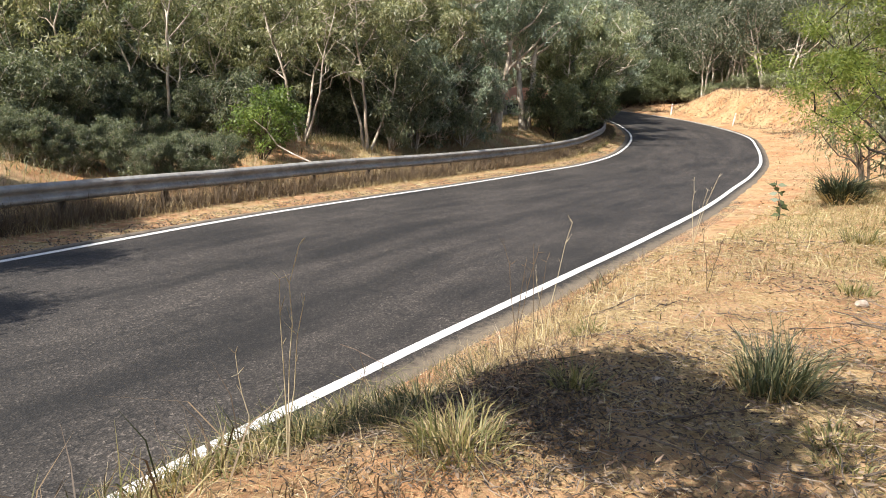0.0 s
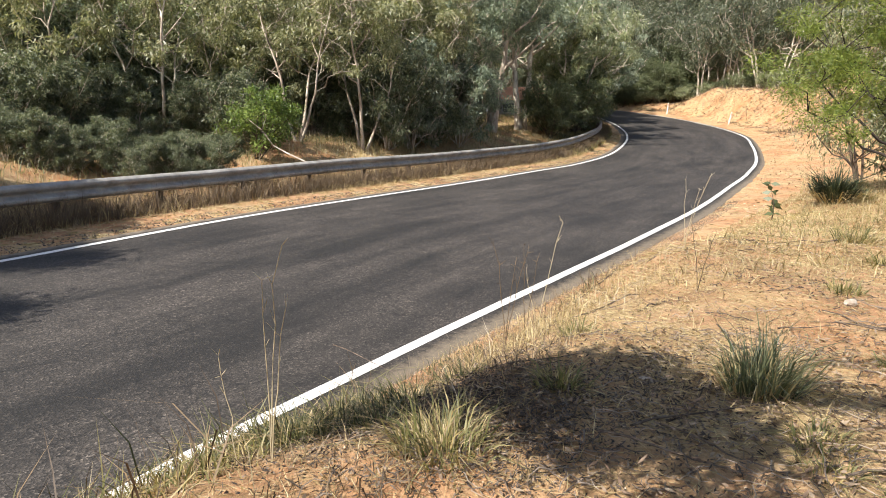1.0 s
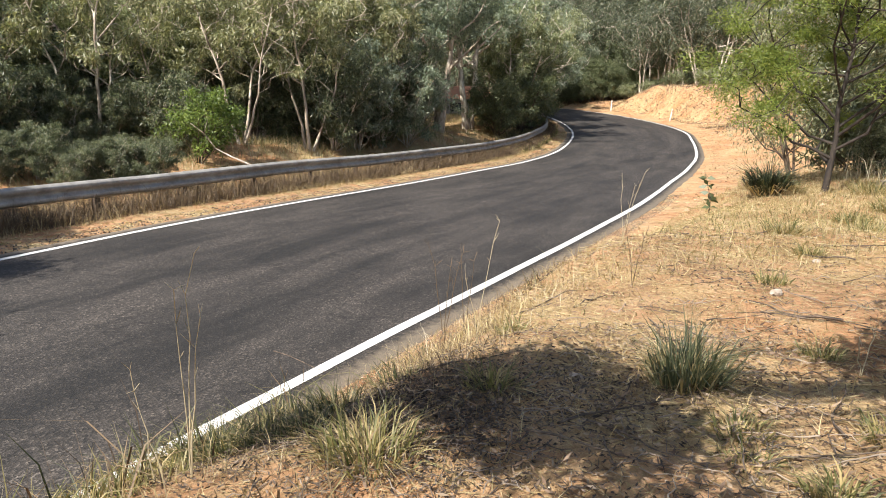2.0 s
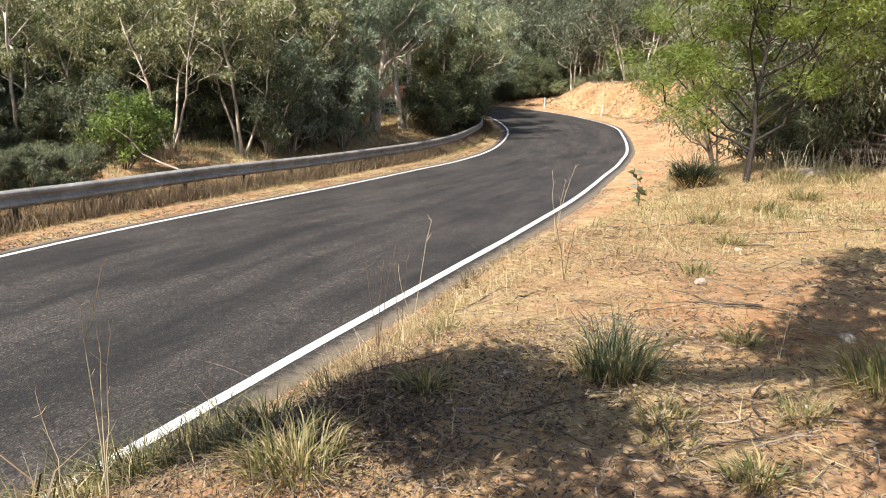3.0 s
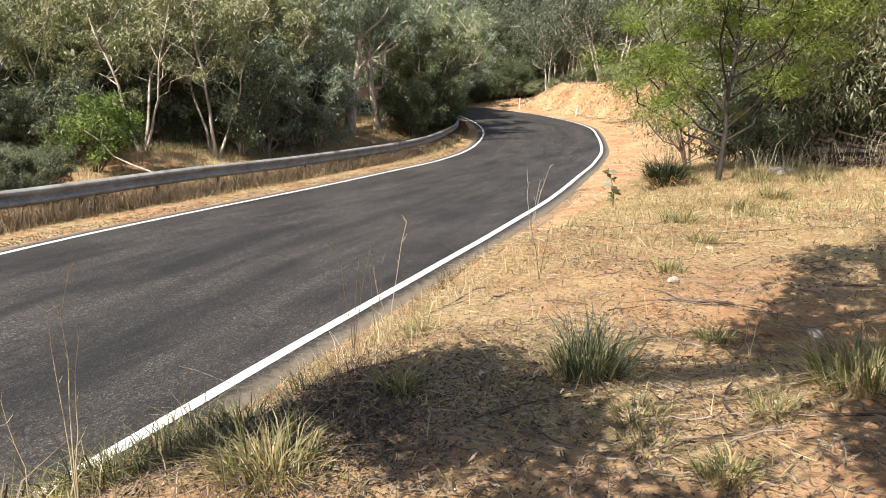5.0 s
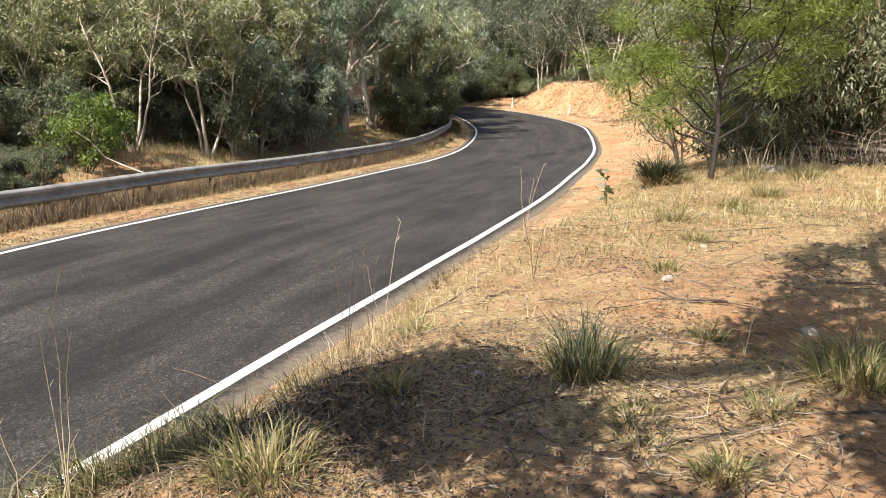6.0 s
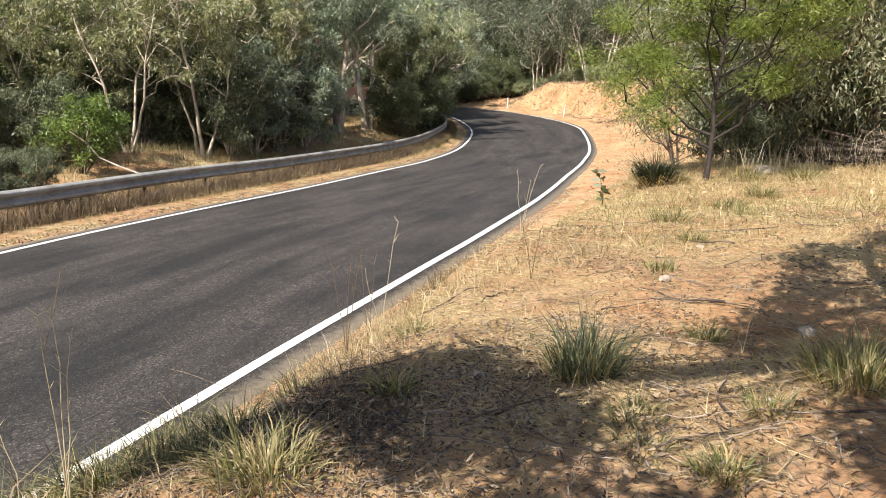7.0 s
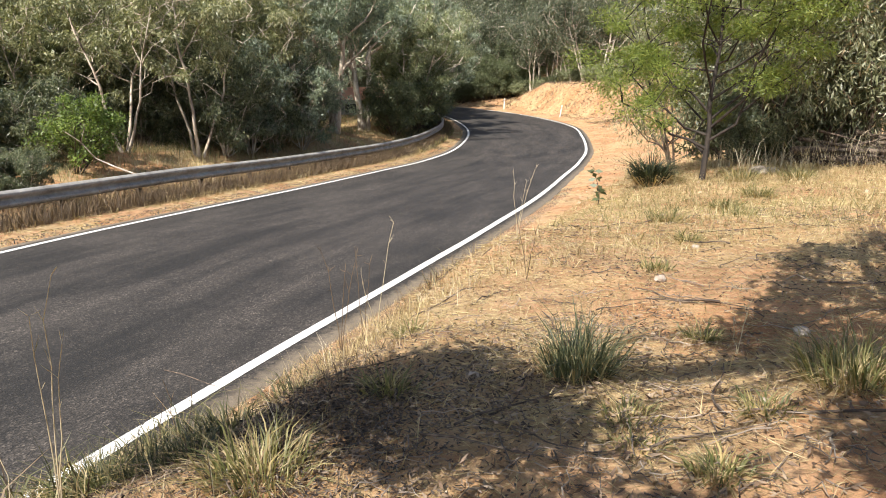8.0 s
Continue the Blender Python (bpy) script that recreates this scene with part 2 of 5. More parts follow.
def quick_mesh(name, v, quads=None, tris=None):
    """A mesh from arrays of corners, fast."""
    me = bpy.data.meshes.new(name)
    v = np.asarray(v, dtype=np.float32)
    nq = 0 if quads is None else len(quads)
    nt = 0 if tris is None else len(tris)
    me.vertices.add(len(v))
    me.vertices.foreach_set("co", v.ravel())
    me.loops.add(nq * 4 + nt * 3)
    me.polygons.add(nq + nt)
    idx, starts = [], []
    if nq:
        idx.append(np.asarray(quads).ravel())
        starts.append(np.arange(nq) * 4)
    if nt:
        idx.append(np.asarray(tris).ravel())
        starts.append(nq * 4 + np.arange(nt) * 3)
    me.loops.foreach_set("vertex_index", np.concatenate(idx).astype(np.int32))
    me.polygons.foreach_set("loop_start", np.concatenate(starts).astype(np.int32))
    me.update(calc_edges=True)
    me.validate()
    return me


def quick_object(name, v, quads, tris, material, parent=None, smooth=False, label=""):
    me = quick_mesh(name, v, quads, tris)
    me.materials.append(material)
    if smooth:
        me.shade_smooth()
    ob = new(name, me)
    ob.parent = parent
    if label:
        ob["label"] = label
    return ob


def empty(name, m, label, category, group=""):
    ob = new(name)
    ob.empty_display_size = 0.2
    ob.matrix_basis = m
    return tagged(ob, label, category, group)


class Tubes:
    """Gathers tapered tubes into one mesh."""

    def __init__(self, sides=7):
        self.v, self.q, self.n, self.sides = [], [], 0, sides

    def add(self, pts, radii, lumpy=0.0, rng=None):
        pts, k = np.asarray(pts, float), self.sides
        ang = np.arange(k) / k * 2 * math.pi
        tan = np.gradient(pts, axis=0)
        tan /= np.linalg.norm(tan, axis=1)[:, None] + 1e-9
        for i, (p, t, r) in enumerate(zip(pts, tan, radii)):
            a = np.cross(t, (0.31, 0.95, 0.05) if abs(t[2]) > 0.5 else (0, 0, 1))
            a /= np.linalg.norm(a) + 1e-9
            b = np.cross(t, a)
            rr = r * (1 + (rng.uniform(-lumpy, lumpy, k) if lumpy else np.zeros(k)))
            self.v.append(p + (np.cos(ang) * rr)[:, None] * a + (np.sin(ang) * rr)[:, None] * b)
            if i:
                s = self.n + (i - 1) * k
                j = np.arange(k)
                j2 = (j + 1) % k
                self.q.append(np.stack([s + j, s + j2, s + k + j2, s + k + j], 1))
        self.n += len(pts) * k

    def build(self, name, material, parent=None, label=""):
        return quick_object(name, np.concatenate(self.v), np.concatenate(self.q), None, material, parent, True, label)


def leaf_quads(base, way, length, width, rng):
    """Lens-shaped leaves: two faces each, folded a little on the midrib."""
    n = len(base)
    way = way / (np.linalg.norm(way, axis=1)[:, None] + 1e-9)
    side = np.cross(way, rng.normal(size=(n, 3)))
    side /= np.linalg.norm(side, axis=1)[:, None] + 1e-9
    up = np.cross(side, way)
    length, width = np.asarray(length).reshape(-1, 1), np.asarray(width).reshape(-1, 1)
    mid = base + way * length * 0.45 + up * width * 0.2
    v = np.stack([base, mid + side * width * 0.5, base + way * length - up * length * 0.08, mid - side * width * 0.5], 1).reshape(-1, 3)
    q = np.arange(n * 4).reshape(-1, 4)
    return v, q


def blades(base, height, width, lean, rng, bend=0.35):
    """Grass blades: a bent strip of two pieces each. Returns corners, quads, triangles."""
    n = len(base)
    h, w = np.asarray(height).reshape(-1, 1), np.asarray(width).reshape(-1, 1)
    turn = rng.uniform(0, 2 * math.pi, n)
    side = np.stack([np.cos(turn), np.sin(turn), np.zeros(n)], 1)
    lean = np.asarray(lean)
    up = np.array([[0, 0, 1.0]])
    mid = base + up * h * 0.55 + lean * h * 0.4
    tip = base + up * h * (1 - bend * np.linalg.norm(lean, axis=1)[:, None]) + lean * h * (1 + bend)
    v = np.stack([base - side * w, base + side * w, mid + side * w * 0.75, mid - side * w * 0.75, tip], 1).reshape(-1, 3)
    k = np.arange(n)[:, None] * 5
    return v, k + np.array([[0, 1, 2, 3]]), k + np.array([[3, 2, 4]])


# ---- the line of the road ----
# middle of the carriageway: x, y, height, half width between the edge lines
ROAD = [(-14, -30, 0, 2.9), (-11, -14, 0, 2.9), (-8.0, -4, 0, 2.8), (-5.7, 1.0, 0, 2.8), (-4.1, 4.35, 0, 2.8), (-2.91, 6.43, 0, 2.83), (-1.02, 9.83, 0, 3.06), (0.65, 12.57, 0, 3.12),
        (3.05, 16.45, 0.0, 3.09), (5.45, 20.55, 0.02, 3.0), (7.78, 24.46, 0.08, 2.88), (10.22, 29.3, 0.24, 2.9), (12.95, 36.52, 0.54, 3.13), (14.71, 42.68, 0.86, 3.45),
        (15.5, 49.5, 1.25, 3.5), (15.0, 56, 1.70, 3.4), (13.0, 62.5, 2.15, 3.2), (8.5, 70, 2.6, 3.1), (1.0, 79, 3.1, 3.1), (-10, 90, 3.6, 3.1)]


def spline(pts, step=0.25):
    pts = np.array(pts, float)
    p = np.vstack([2 * pts[0] - pts[1], pts, 2 * pts[-1] - pts[-2]])
    out = []
    for i in range(1, len(p) - 2):
        n = max(2, int(np.linalg.norm(p[i + 1, :2] - p[i, :2]) / step))
        u = np.linspace(0, 1, n, endpoint=False)[:, None]
        out.append(0.5 * (2 * p[i] + (p[i + 1] - p[i - 1]) * u + (2 * p[i - 1] - 5 * p[i] + 4 * p[i + 1] - p[i + 2]) * u ** 2
                          + (3 * p[i] - p[i - 1] - 3 * p[i + 1] + p[i + 2]) * u ** 3))
    return np.vstack(out + [p[-2:-1]])


LINE = spline(ROAD)
TAN = np.gradient(LINE[:, :2], axis=0)
TAN /= np.linalg.norm(TAN, axis=1)[:, None]
RIGHT = np.stack([TAN[:, 1], -TAN[:, 0]], 1)
ALONG = np.concatenate([[0], np.cumsum(np.linalg.norm(np.diff(LINE[:, :2], axis=0), axis=1))])


def smooth(a, lo, hi):
    u = np.clip((a - lo) / (hi - lo), 0, 1)
    return u * u * (3 - 2 * u)


def value_noise(x, y, seed=0):
    """Cheap wavy relief, about -1 to 1."""
    r = np.random.RandomState(seed)
    z = np.zeros_like(x)
    for k in range(9):
        a, f, ph = r.uniform(0, 6.28), 0.7 * 1.55 ** (k % 5), r.uniform(0, 6.28)
        z += np.sin((np.cos(a) * x + np.sin(a) * y) * f + ph) / (1 + k % 5)
    return z / 3.0


def road_frame(x, y):
    """For places in the plan: offset to the right of the middle, road height, half width, distance ahead."""
    x, y = np.ravel(np.asarray(x, float)), np.ravel(np.asarray(y, float))
    out = np.empty((len(x), 4))
    pts = LINE[:, :2]
    for a in range(0, len(x), 4000):
        q = np.stack([x[a:a + 4000], y[a:a + 4000]], 1)
        i = ((q[:, None, :] - pts[None]) ** 2).sum(2).argmin(1)
        d = ((q - pts[i]) * RIGHT[i]).sum(1)
        far = np.linalg.norm(q - pts[i], axis=1)
        d = np.where(np.abs(d) < far * 0.6, np.sign(d + 1e-9) * far, d)
        out[a:a + 4000] = np.stack([d, LINE[i, 2], LINE[i, 3], LINE[i, 1]], 1)
    return out.T


def height(x, y):
    """The ground's height: road bed, bank and bench beside the eye, cut slope on the bend, berm behind the rail, valley and hill."""
    shape = np.shape(x)
    x, y = np.ravel(np.asarray(x, float)), np.ravel(np.asarray(y, float))
    d, zc, hw, ya = road_frame(x, y)
    er, el = d - hw, -d - hw
    wob = value_noise(x * 1.3, y * 1.3, 3)
    wob2 = value_noise(x * 5, y * 5, 5)
    # right of the road
    toe = 0.42 + 3.0 * smooth(ya, 10.2, 17) - 1.6 * smooth(ya, 30, 42)
    wide = 1.78 + 0.37 * smooth(ya, 3.3, 5.0) + 0.4 * smooth(ya, 5, 8) + 2.2 * smooth(ya, 12, 18) - 1.9 * smooth(ya, 42, 52)
    rise = 1.37 - 0.14 * smooth(ya, 5, 8) + 1.0 * smooth(ya, 12, 30) - 1.7 * smooth(ya, 56.5, 61.5)
    zr = rise * smooth(er + 0.22 * wob, toe, toe + wide) + 0.05 * np.clip(er - toe - wide, 0, 30) + 0.09 * np.clip(er - 0.4, 0, toe - 0.3)
    zr += (0.05 * wob + 0.014 * wob2) * smooth(er, 0.5, 1.6)
    zr += (0.011 * value_noise(x * 8, y * 8, 14) + 0.006 * value_noise(x * 15, y * 15, 15)) * smooth(er, 0.5, 1.2) * (1 - smooth(ya, 7, 10))
    zr += (0.16 * value_noise(x * 0.7, y * 0.7, 8) + 0.10 * wob + 0.04 * wob2) * smooth(er, 1.8, 4) * smooth(ya, 18, 30)
    zr += (0.16 * value_noise(x * 2.4, y * 2.4, 18) + 0.08 * value_noise(x * 5.5, y * 5.5, 19)) * smooth(er, 0.8, 2.2) * smooth(ya, 30, 40)
    zr += 0.22 * np.clip(y - 64, 0, 200) * smooth(er, 4, 20)
    # left of the road
    zl = 0.06 * smooth(el, 0.35, 1.0) + 0.74 * smooth(el + 0.35 * wob, 1.7, 5.0) - 0.25 * np.clip(el - 17, 0, 60) + 0.42 * np.clip(el - 95, 0, 90)
    zl += (0.10 * wob + 0.02 * wob2) * smooth(el, 0.5, 3)
    zl = np.where((y > 60), np.maximum(zl, 0.15 * np.clip(y - 78, 0, 200)), zl)
    z = zc + np.where(d > 0, zr, zl)
    bed = smooth(np.maximum(er, el), 0.20, 0.42)
    z = np.where(np.maximum(er, el) < 0.42, zc - 0.07 * (1 - bed) + np.where(np.maximum(er, el) > 0.2, (z - zc) * bed, 0), z)
    return z.reshape(shape)


def gz(x, y):
    return float(height(np.array([x]), np.array([y]))[0])


def graded(parts, far, grow=1.35):
    """Grid lines: (from, to, step) pieces, then steps that grow out to +-far."""
    g = [np.arange(a, b, s) for a, b, s in parts]
    g = list(np.concatenate(g))
    s = parts[-1][2]
    while g[-1] < far:
        s *= grow
        g.append(g[-1] + s)
    s = parts[0][2]
    while g[0] > -far:
        s *= grow
        g.insert(0, g[0] - s)
    return np.array(g)


def build_ground():
    gx = graded([(-22, -6, 0.5), (-6, -1.6, 0.22), (-1.6, 2.6, 0.035), (2.6, 5.6, 0.07), (5.6, 9, 0.22), (9, 34, 0.5)], 900)
    gy = graded([(-6, -0.5, 0.35), (-0.5, 0.5, 0.08), (0.5, 2.6, 0.035), (2.6, 8.0, 0.08), (8, 14, 0.2), (14, 80, 0.55)], 900)
    X, Y = np.meshgrid(gx, gy)
    Z = height(X, Y)
    nx, ny = len(gx), len(gy)
    i = (np.arange(ny - 1)[:, None] * nx + np.arange(nx - 1)[None]).ravel()
    q = np.stack([i, i + 1, i + nx + 1, i + nx], 1)
    ob = quick_object("ground", np.stack([X, Y, Z], -1).reshape(-1, 3), q, None, M_GROUND, None, True)
    return tagged(ob, "dry sandy ground with straw grass and bare orange earth", "ground", kind="structure")


def strip(name, offs, zs, material, jitter=0.0, seed=0):
    """A band that follows the road; offs: functions of the half width, one a column."""
    r = np.random.RandomState(seed)
    n, k = len(LINE), len(offs)
    V = np.zeros((n, k, 3))
    wander = np.convolve(r.uniform(-1, 1, n + 8), np.ones(9) / 4, "same")[:n]
    for j, (o, z) in enumerate(zip(offs, zs)):
        off = o(LINE[:, 3]) + (jitter * wander if j in (0, k - 1) else 0)
        V[:, j, :2] = LINE[:, :2] + RIGHT * np.asarray(off)[:, None]
        V[:, j, 2] = LINE[:, 2] + z
    i = (np.arange(n - 1)[:, None] * k + np.arange(k - 1)[None]).ravel()
    q = np.stack([i, i + 1, i + k + 1, i + k], 1)
    ob = quick_object(name, V.reshape(-1, 3), q, None, material, None, True)
    uv = ob.data.uv_layers.new(name="UVMap")
    across = np.stack([o(LINE[:, 3]) * np.ones(n) for o in offs], 1)
    U = np.stack([across, np.repeat(ALONG[:, None], k, 1)], -1).reshape(-1, 2)
    edge = ob.data.uv_layers.new(name="EdgeUV")
    E = np.stack([np.abs(across) - LINE[:, 3][:, None], np.repeat(ALONG[:, None], k, 1)], -1).reshape(-1, 2)
    li = np.empty(len(ob.data.loops), np.int32)
    ob.data.loops.foreach_get("vertex_index", li)
    edge.data.foreach_set("uv", E[li].ravel().astype(np.float32))
    uv = ob.data.uv_layers["UVMap"]
    uv.data.foreach_set("uv", U[li].ravel().astype(np.float32))
    return ob


ground = build_ground()
road = tagged(strip("road", [lambda h: -h - 0.42, lambda h: -h - 0.30, lambda h: -h + 0.1, lambda h: -h * 0.5, lambda h: 0 * h, lambda h: h * 0.5, lambda h: h - 0.1, lambda h: h + 0.27, lambda h: h + 0.37],
                    [-0.06, 0.0, 0.0, 0.0, 0.0, 0.0, 0.0, 0.0, -0.06], M_ROAD, 0.05, 4), "worn dark asphalt road with faint tyre marks", "road", kind="structure")
for side in (-1, 1):
    tagged(strip("edge_line", [lambda h: side * h - 0.056, lambda h: side * h + 0.056], [0.005, 0.005], M_PAINT, 0.006, 8 + side),
           "worn white painted edge line on the asphalt", "road marking", kind="structure")

# ---- guard rail ----


def offset_line(off, y0, y1):
    """A path beside the road between two distances ahead: x, y, road height, heading."""
    keep = (LINE[:, 1] > y0) & (LINE[:, 1] < y1)
    p = LINE[keep, :2] + RIGHT[keep] * off(LINE[keep, 3])[:, None]
    return np.column_stack([p, LINE[keep, 2], TAN[keep]])


def build_rail():
    path = offset_line(lambda h: -h - 1.56, -14, 58)
    rail = empty("guard_rail", pose(*path[0, :3]), "weathered galvanised steel guard rail on short dark posts", "guard rail")
    o = path[0, :3]
    seg = np.concatenate([[0], np.cumsum(np.linalg.norm(np.diff(path[:, :2], axis=0), axis=1))])
    # folded section of the beam: outwards from the post, upwards
    sec = [(0.0, 0.155), (0.012, 0.15), (0.075, 0.118), (0.083, 0.105), (0.083, 0.068), (0.075, 0.056), (0.012, 0.02), (0.004, 0.008), (0.004, -0.008),
           (0.012, -0.02), (0.075, -0.056), (0.083, -0.068), (0.083, -0.105), (0.075, -0.118), (0.012, -0.15), (0.0, -0.155)]
    r = np.random.RandomState(12)
    n = int(seg[-1] / 4)
    wob = r.uniform(-0.02, 0.02, n + 2)
    for k in range(n):
        s = np.linspace(k * 4 - 0.16, k * 4 + 4, 9)
        V = []
        for a in s:
            a = np.clip(a, 0, seg[-1])
            c = np.array([np.interp(a, seg, path[:, j]) for j in range(5)])
            out = np.array([c[4], -c[3]])
            out /= np.linalg.norm(out)
            z0 = 0.53 + np.interp(a / 4, np.arange(n + 2), wob)
            lift = 0.004 * (k % 2)
            rim = [(u + lift, v) for u, v in sec] + [(u + lift - 0.004, v) for u, v in reversed(sec)]
            V.append([(c[0] + out[0] * u - o[0], c[1] + out[1] * u - o[1], c[2] + z0 + v - o[2]) for u, v in rim])
        m = len(V[0])
        V = np.array(V).reshape(-1, 3)
        q = [(i * m + j, i * m + (j + 1) % m, (i + 1) * m + (j + 1) % m, (i + 1) * m + j) for i in range(len(s) - 1) for j in range(m)]
        beam = quick_object("beam", V, q, None, M_ZINC, rail, False)
        # bolts of the lap
        for dz in (-0.09, 0.09):
            a = np.clip(k * 4, 0, seg[-1])
            c = np.array([np.interp(a, seg, path[:, j]) for j in range(5)])
            out = np.array([c[4], -c[3]])
            bm = bmesh.new()
            bmesh.ops.create_cone(bm, cap_ends=True, segments=6, radius1=0.018, radius2=0.014, depth=0.02)
            ax = Vector((out[0], out[1], 0))
            bmesh.ops.transform(bm, matrix=Matrix.Translation((c[0] + out[0] * 0.088 - o[0], c[1] + out[1] * 0.088 - o[1], c[2] + 0.53 + dz - o[2])) @ ax.to_track_quat("Z", "Y").to_matrix().to_4x4(), verts=bm.verts)
            me = bpy.data.meshes.new("bolt")
            bm.to_mesh(me)
            bm.free()
            me.materials.append(M_ZINC)
            new("bolt", me).parent = beam
    # channel posts every two metres
    bm = bmesh.new()
    prof = [(-0.055, -0.03), (0.055, -0.03), (0.055, 0.03), (0.045, 0.03), (0.045, -0.02), (-0.045, -0.02), (-0.045, 0.03), (-0.055, 0.03)]
    lo = [bm.verts.new((x, y, -0.25)) for x, y in prof]
    hi = [bm.verts.new((x, y, 0.66)) for x, y in prof]
    for i in range(8):
        bm.faces.new((lo[i], lo[(i + 1) % 8], hi[(i + 1) % 8], hi[i]))
    bm.faces.new(hi)
    me = bpy.data.meshes.new("post")
    bm.to_mesh(me)
    bm.free()
    me.materials.append(M_BARK_DARK)
    for a in np.arange(1, seg[-1], 2.0):
        c = np.array([np.interp(a, seg, path[:, j]) for j in range(5)])
        p = new("post", me)
        p.parent = rail
        p.matrix_basis = pose(c[0] - c[4] * 0.13 - o[0], c[1] + c[3] * 0.13 - o[1], c[2] - o[2], r.uniform(-2, 2), r.uniform(-2, 2), math.degrees(math.atan2(c[4], c[3])))


build_rail()

# ---- guide posts ----


def guide_post(x, y, tall, lean, turn):
    z = gz(x, y)
    top = empty("guide_post", pose(x, y, z - 0.05, 0, lean, 0), "white plastic roadside guide post with a reflector", "guide post", "guide posts on the bend")
    bm = bmesh.new()
    bmesh.ops.create_cube(bm, size=1)
    for v in bm.verts:
        v.co = Vector((v.co.x * 0.10, v.co.y * 0.045, (v.co.z + 0.5) * (tall + 0.05)))
    bmesh.ops.bevel(bm, geom=bm.edges[:], offset=0.012, segments=2, affect="EDGES")
    bmesh.ops.rotate(bm, verts=bm.verts, matrix=Matrix.Rotation(radians(turn), 3, "Z"))
    me = bpy.data.meshes.new("post")
    bm.to_mesh(me)
    bm.free()
    me.materials.append(M_WHITE)
    new("post", me).parent = top
    bm = bmesh.new()
    bmesh.ops.create_cone(bm, cap_ends=True, segments=14, radius1=0.04, radius2=0.036, depth=0.012)
    bmesh.ops.transform(bm, matrix=Matrix.Rotation(radians(turn), 4, "Z") @ Matrix.Translation((0, -0.028, tall - 0.12)) @ Matrix.Rotation(radians(90), 4, "X"), verts=bm.verts)
    me = bpy.data.meshes.new("reflector")
    bm.to_mesh(me)
    bm.free()
    me.materials.append(M_RED)
    new("reflector", me).parent = top


guide_post(20.5, 50.0, 0.88, 10, 20)
guide_post(19.2, 60.0, 0.95, 3, 10)

# ---- trees ----


def build_tree(name, seed, tall, stems, r0, leaf, label, category, bark, leaves, first=0.25, spread=0.32, clump=0.085, per=150, limbs=9, lean=0.12,
               droop=0.7, twigs=3, crook=0.05, group="", sides=7, flat=0.75, keep=1.0):
    """A tree at the origin: tapered, crooked stems that fork into limbs and twigs, and a crown of loose clumps of leaves.
    leaf: length and width. Returns the top object."""
    r = np.random.RandomState(seed)
    top = empty(name, pose(0, 0, 0), label, category, group)
    wood = Tubes(sides)
    spots = []
    for s in range(stems):
        a = r.uniform(0, 6.28)
        way = np.array([math.cos(a), math.sin(a), 0]) * (lean if stems == 1 else lean * r.uniform(0.8, 2.2))
        h = tall * r.uniform(0.72, 0.9)
        n = 11
        u = np.linspace(0, 1, n)
        p = np.stack([way[0] * u * h, way[1] * u * h, u * h - 0.25], 1)
        wander = np.cumsum(r.normal(0, crook, (n, 2)), 0) * h * 0.16
        p[:, :2] += wander * u[:, None] ** 0.6 + np.array([math.cos(a), math.sin(a)]) * r0 * (0.7 if stems > 1 else 0)
        rad = r0 * (1 - 0.82 * u) * r.uniform(0.75, 1.05)
        rad[0] *= 1.35
        wood.add(p, rad, 0.12, r)
        spots.append(p[-1])
        for k in range(limbs):
            f = first + (1 - first) * (k + r.uniform(0, 0.8)) / limbs
            i = min(f, 0.999) * (n - 1)
            j = int(i)
            b = p[j] + (p[j + 1] - p[j]) * (i - j)
            az = a + 2.4 * k + r.uniform(-0.6, 0.6)
            ln = tall * spread * (1.15 - 0.6 * f) * r.uniform(0.65, 1.2)
            m = 6
            v = np.linspace(0, 1, m)
            el = r.uniform(0.25, 1.0)
            L = b + np.stack([np.cos(az) * v * ln, np.sin(az) * v * ln, ln * (el * v + 0.25 * v ** 2)], 1)
            L[1:] += r.normal(0, 0.05 * ln, (m - 1, 3))
            rr = rad[j] * 0.62 * (1 - 0.75 * v)
            wood.add(L, np.maximum(rr, min(0.012, r0 * 0.15)), 0.1, r)
            spots += [L[-1], L[-2], L[3]]
            for t in range(twigs):
                q = L[r.randint(2, m)]
                e = q + np.array([r.normal(0, 0.5), r.normal(0, 0.5), r.uniform(0.0, 0.8)]) * ln * 0.55
                mid = (q + e) / 2 + r.normal(0, 0.05 * ln, 3)
                wood.add([q, mid, e], [max(rr[3] * 0.8, min(0.016, r0 * 0.2)), min(0.013, r0 * 0.15), min(0.007, r0 * 0.08)])
                spots.append(e)
    wood.build("trunk", bark, top)
    spots = np.array(spots)
    spots = spots[r.uniform(size=len(spots)) < keep]
    n = len(spots) * per
    c = np.repeat(spots, per, 0)
    rc = tall * clump * np.repeat(r.uniform(0.6, 1.35, len(spots)), per)
    g = r.normal(size=(n, 3))
    g /= np.linalg.norm(g, axis=1)[:, None]
    g *= (r.uniform(0, 1, n) ** 0.45 * rc)[:, None]
    g[:, 2] *= flat
    base = c + g
    way = r.normal(size=(n, 3)) * 0.65 + g / (rc[:, None] + 1e-6) * 0.6
    way[:, 2] -= droop
    v, q = leaf_quads(base, way, leaf[0] * r.uniform(0.6, 1.3, n), leaf[1] * r.uniform(0.7, 1.25, n), r)
    quick_object("crown", v, q, None, leaves, top)
    return top


def put(ob, x, y, turn=0.0, size=1.0, sink=0.0):
    c = copy_thing(ob, pose(x, y, gz(x, y) - sink, 0, 0, turn))
    c.scale = (size, size, size)
    return c


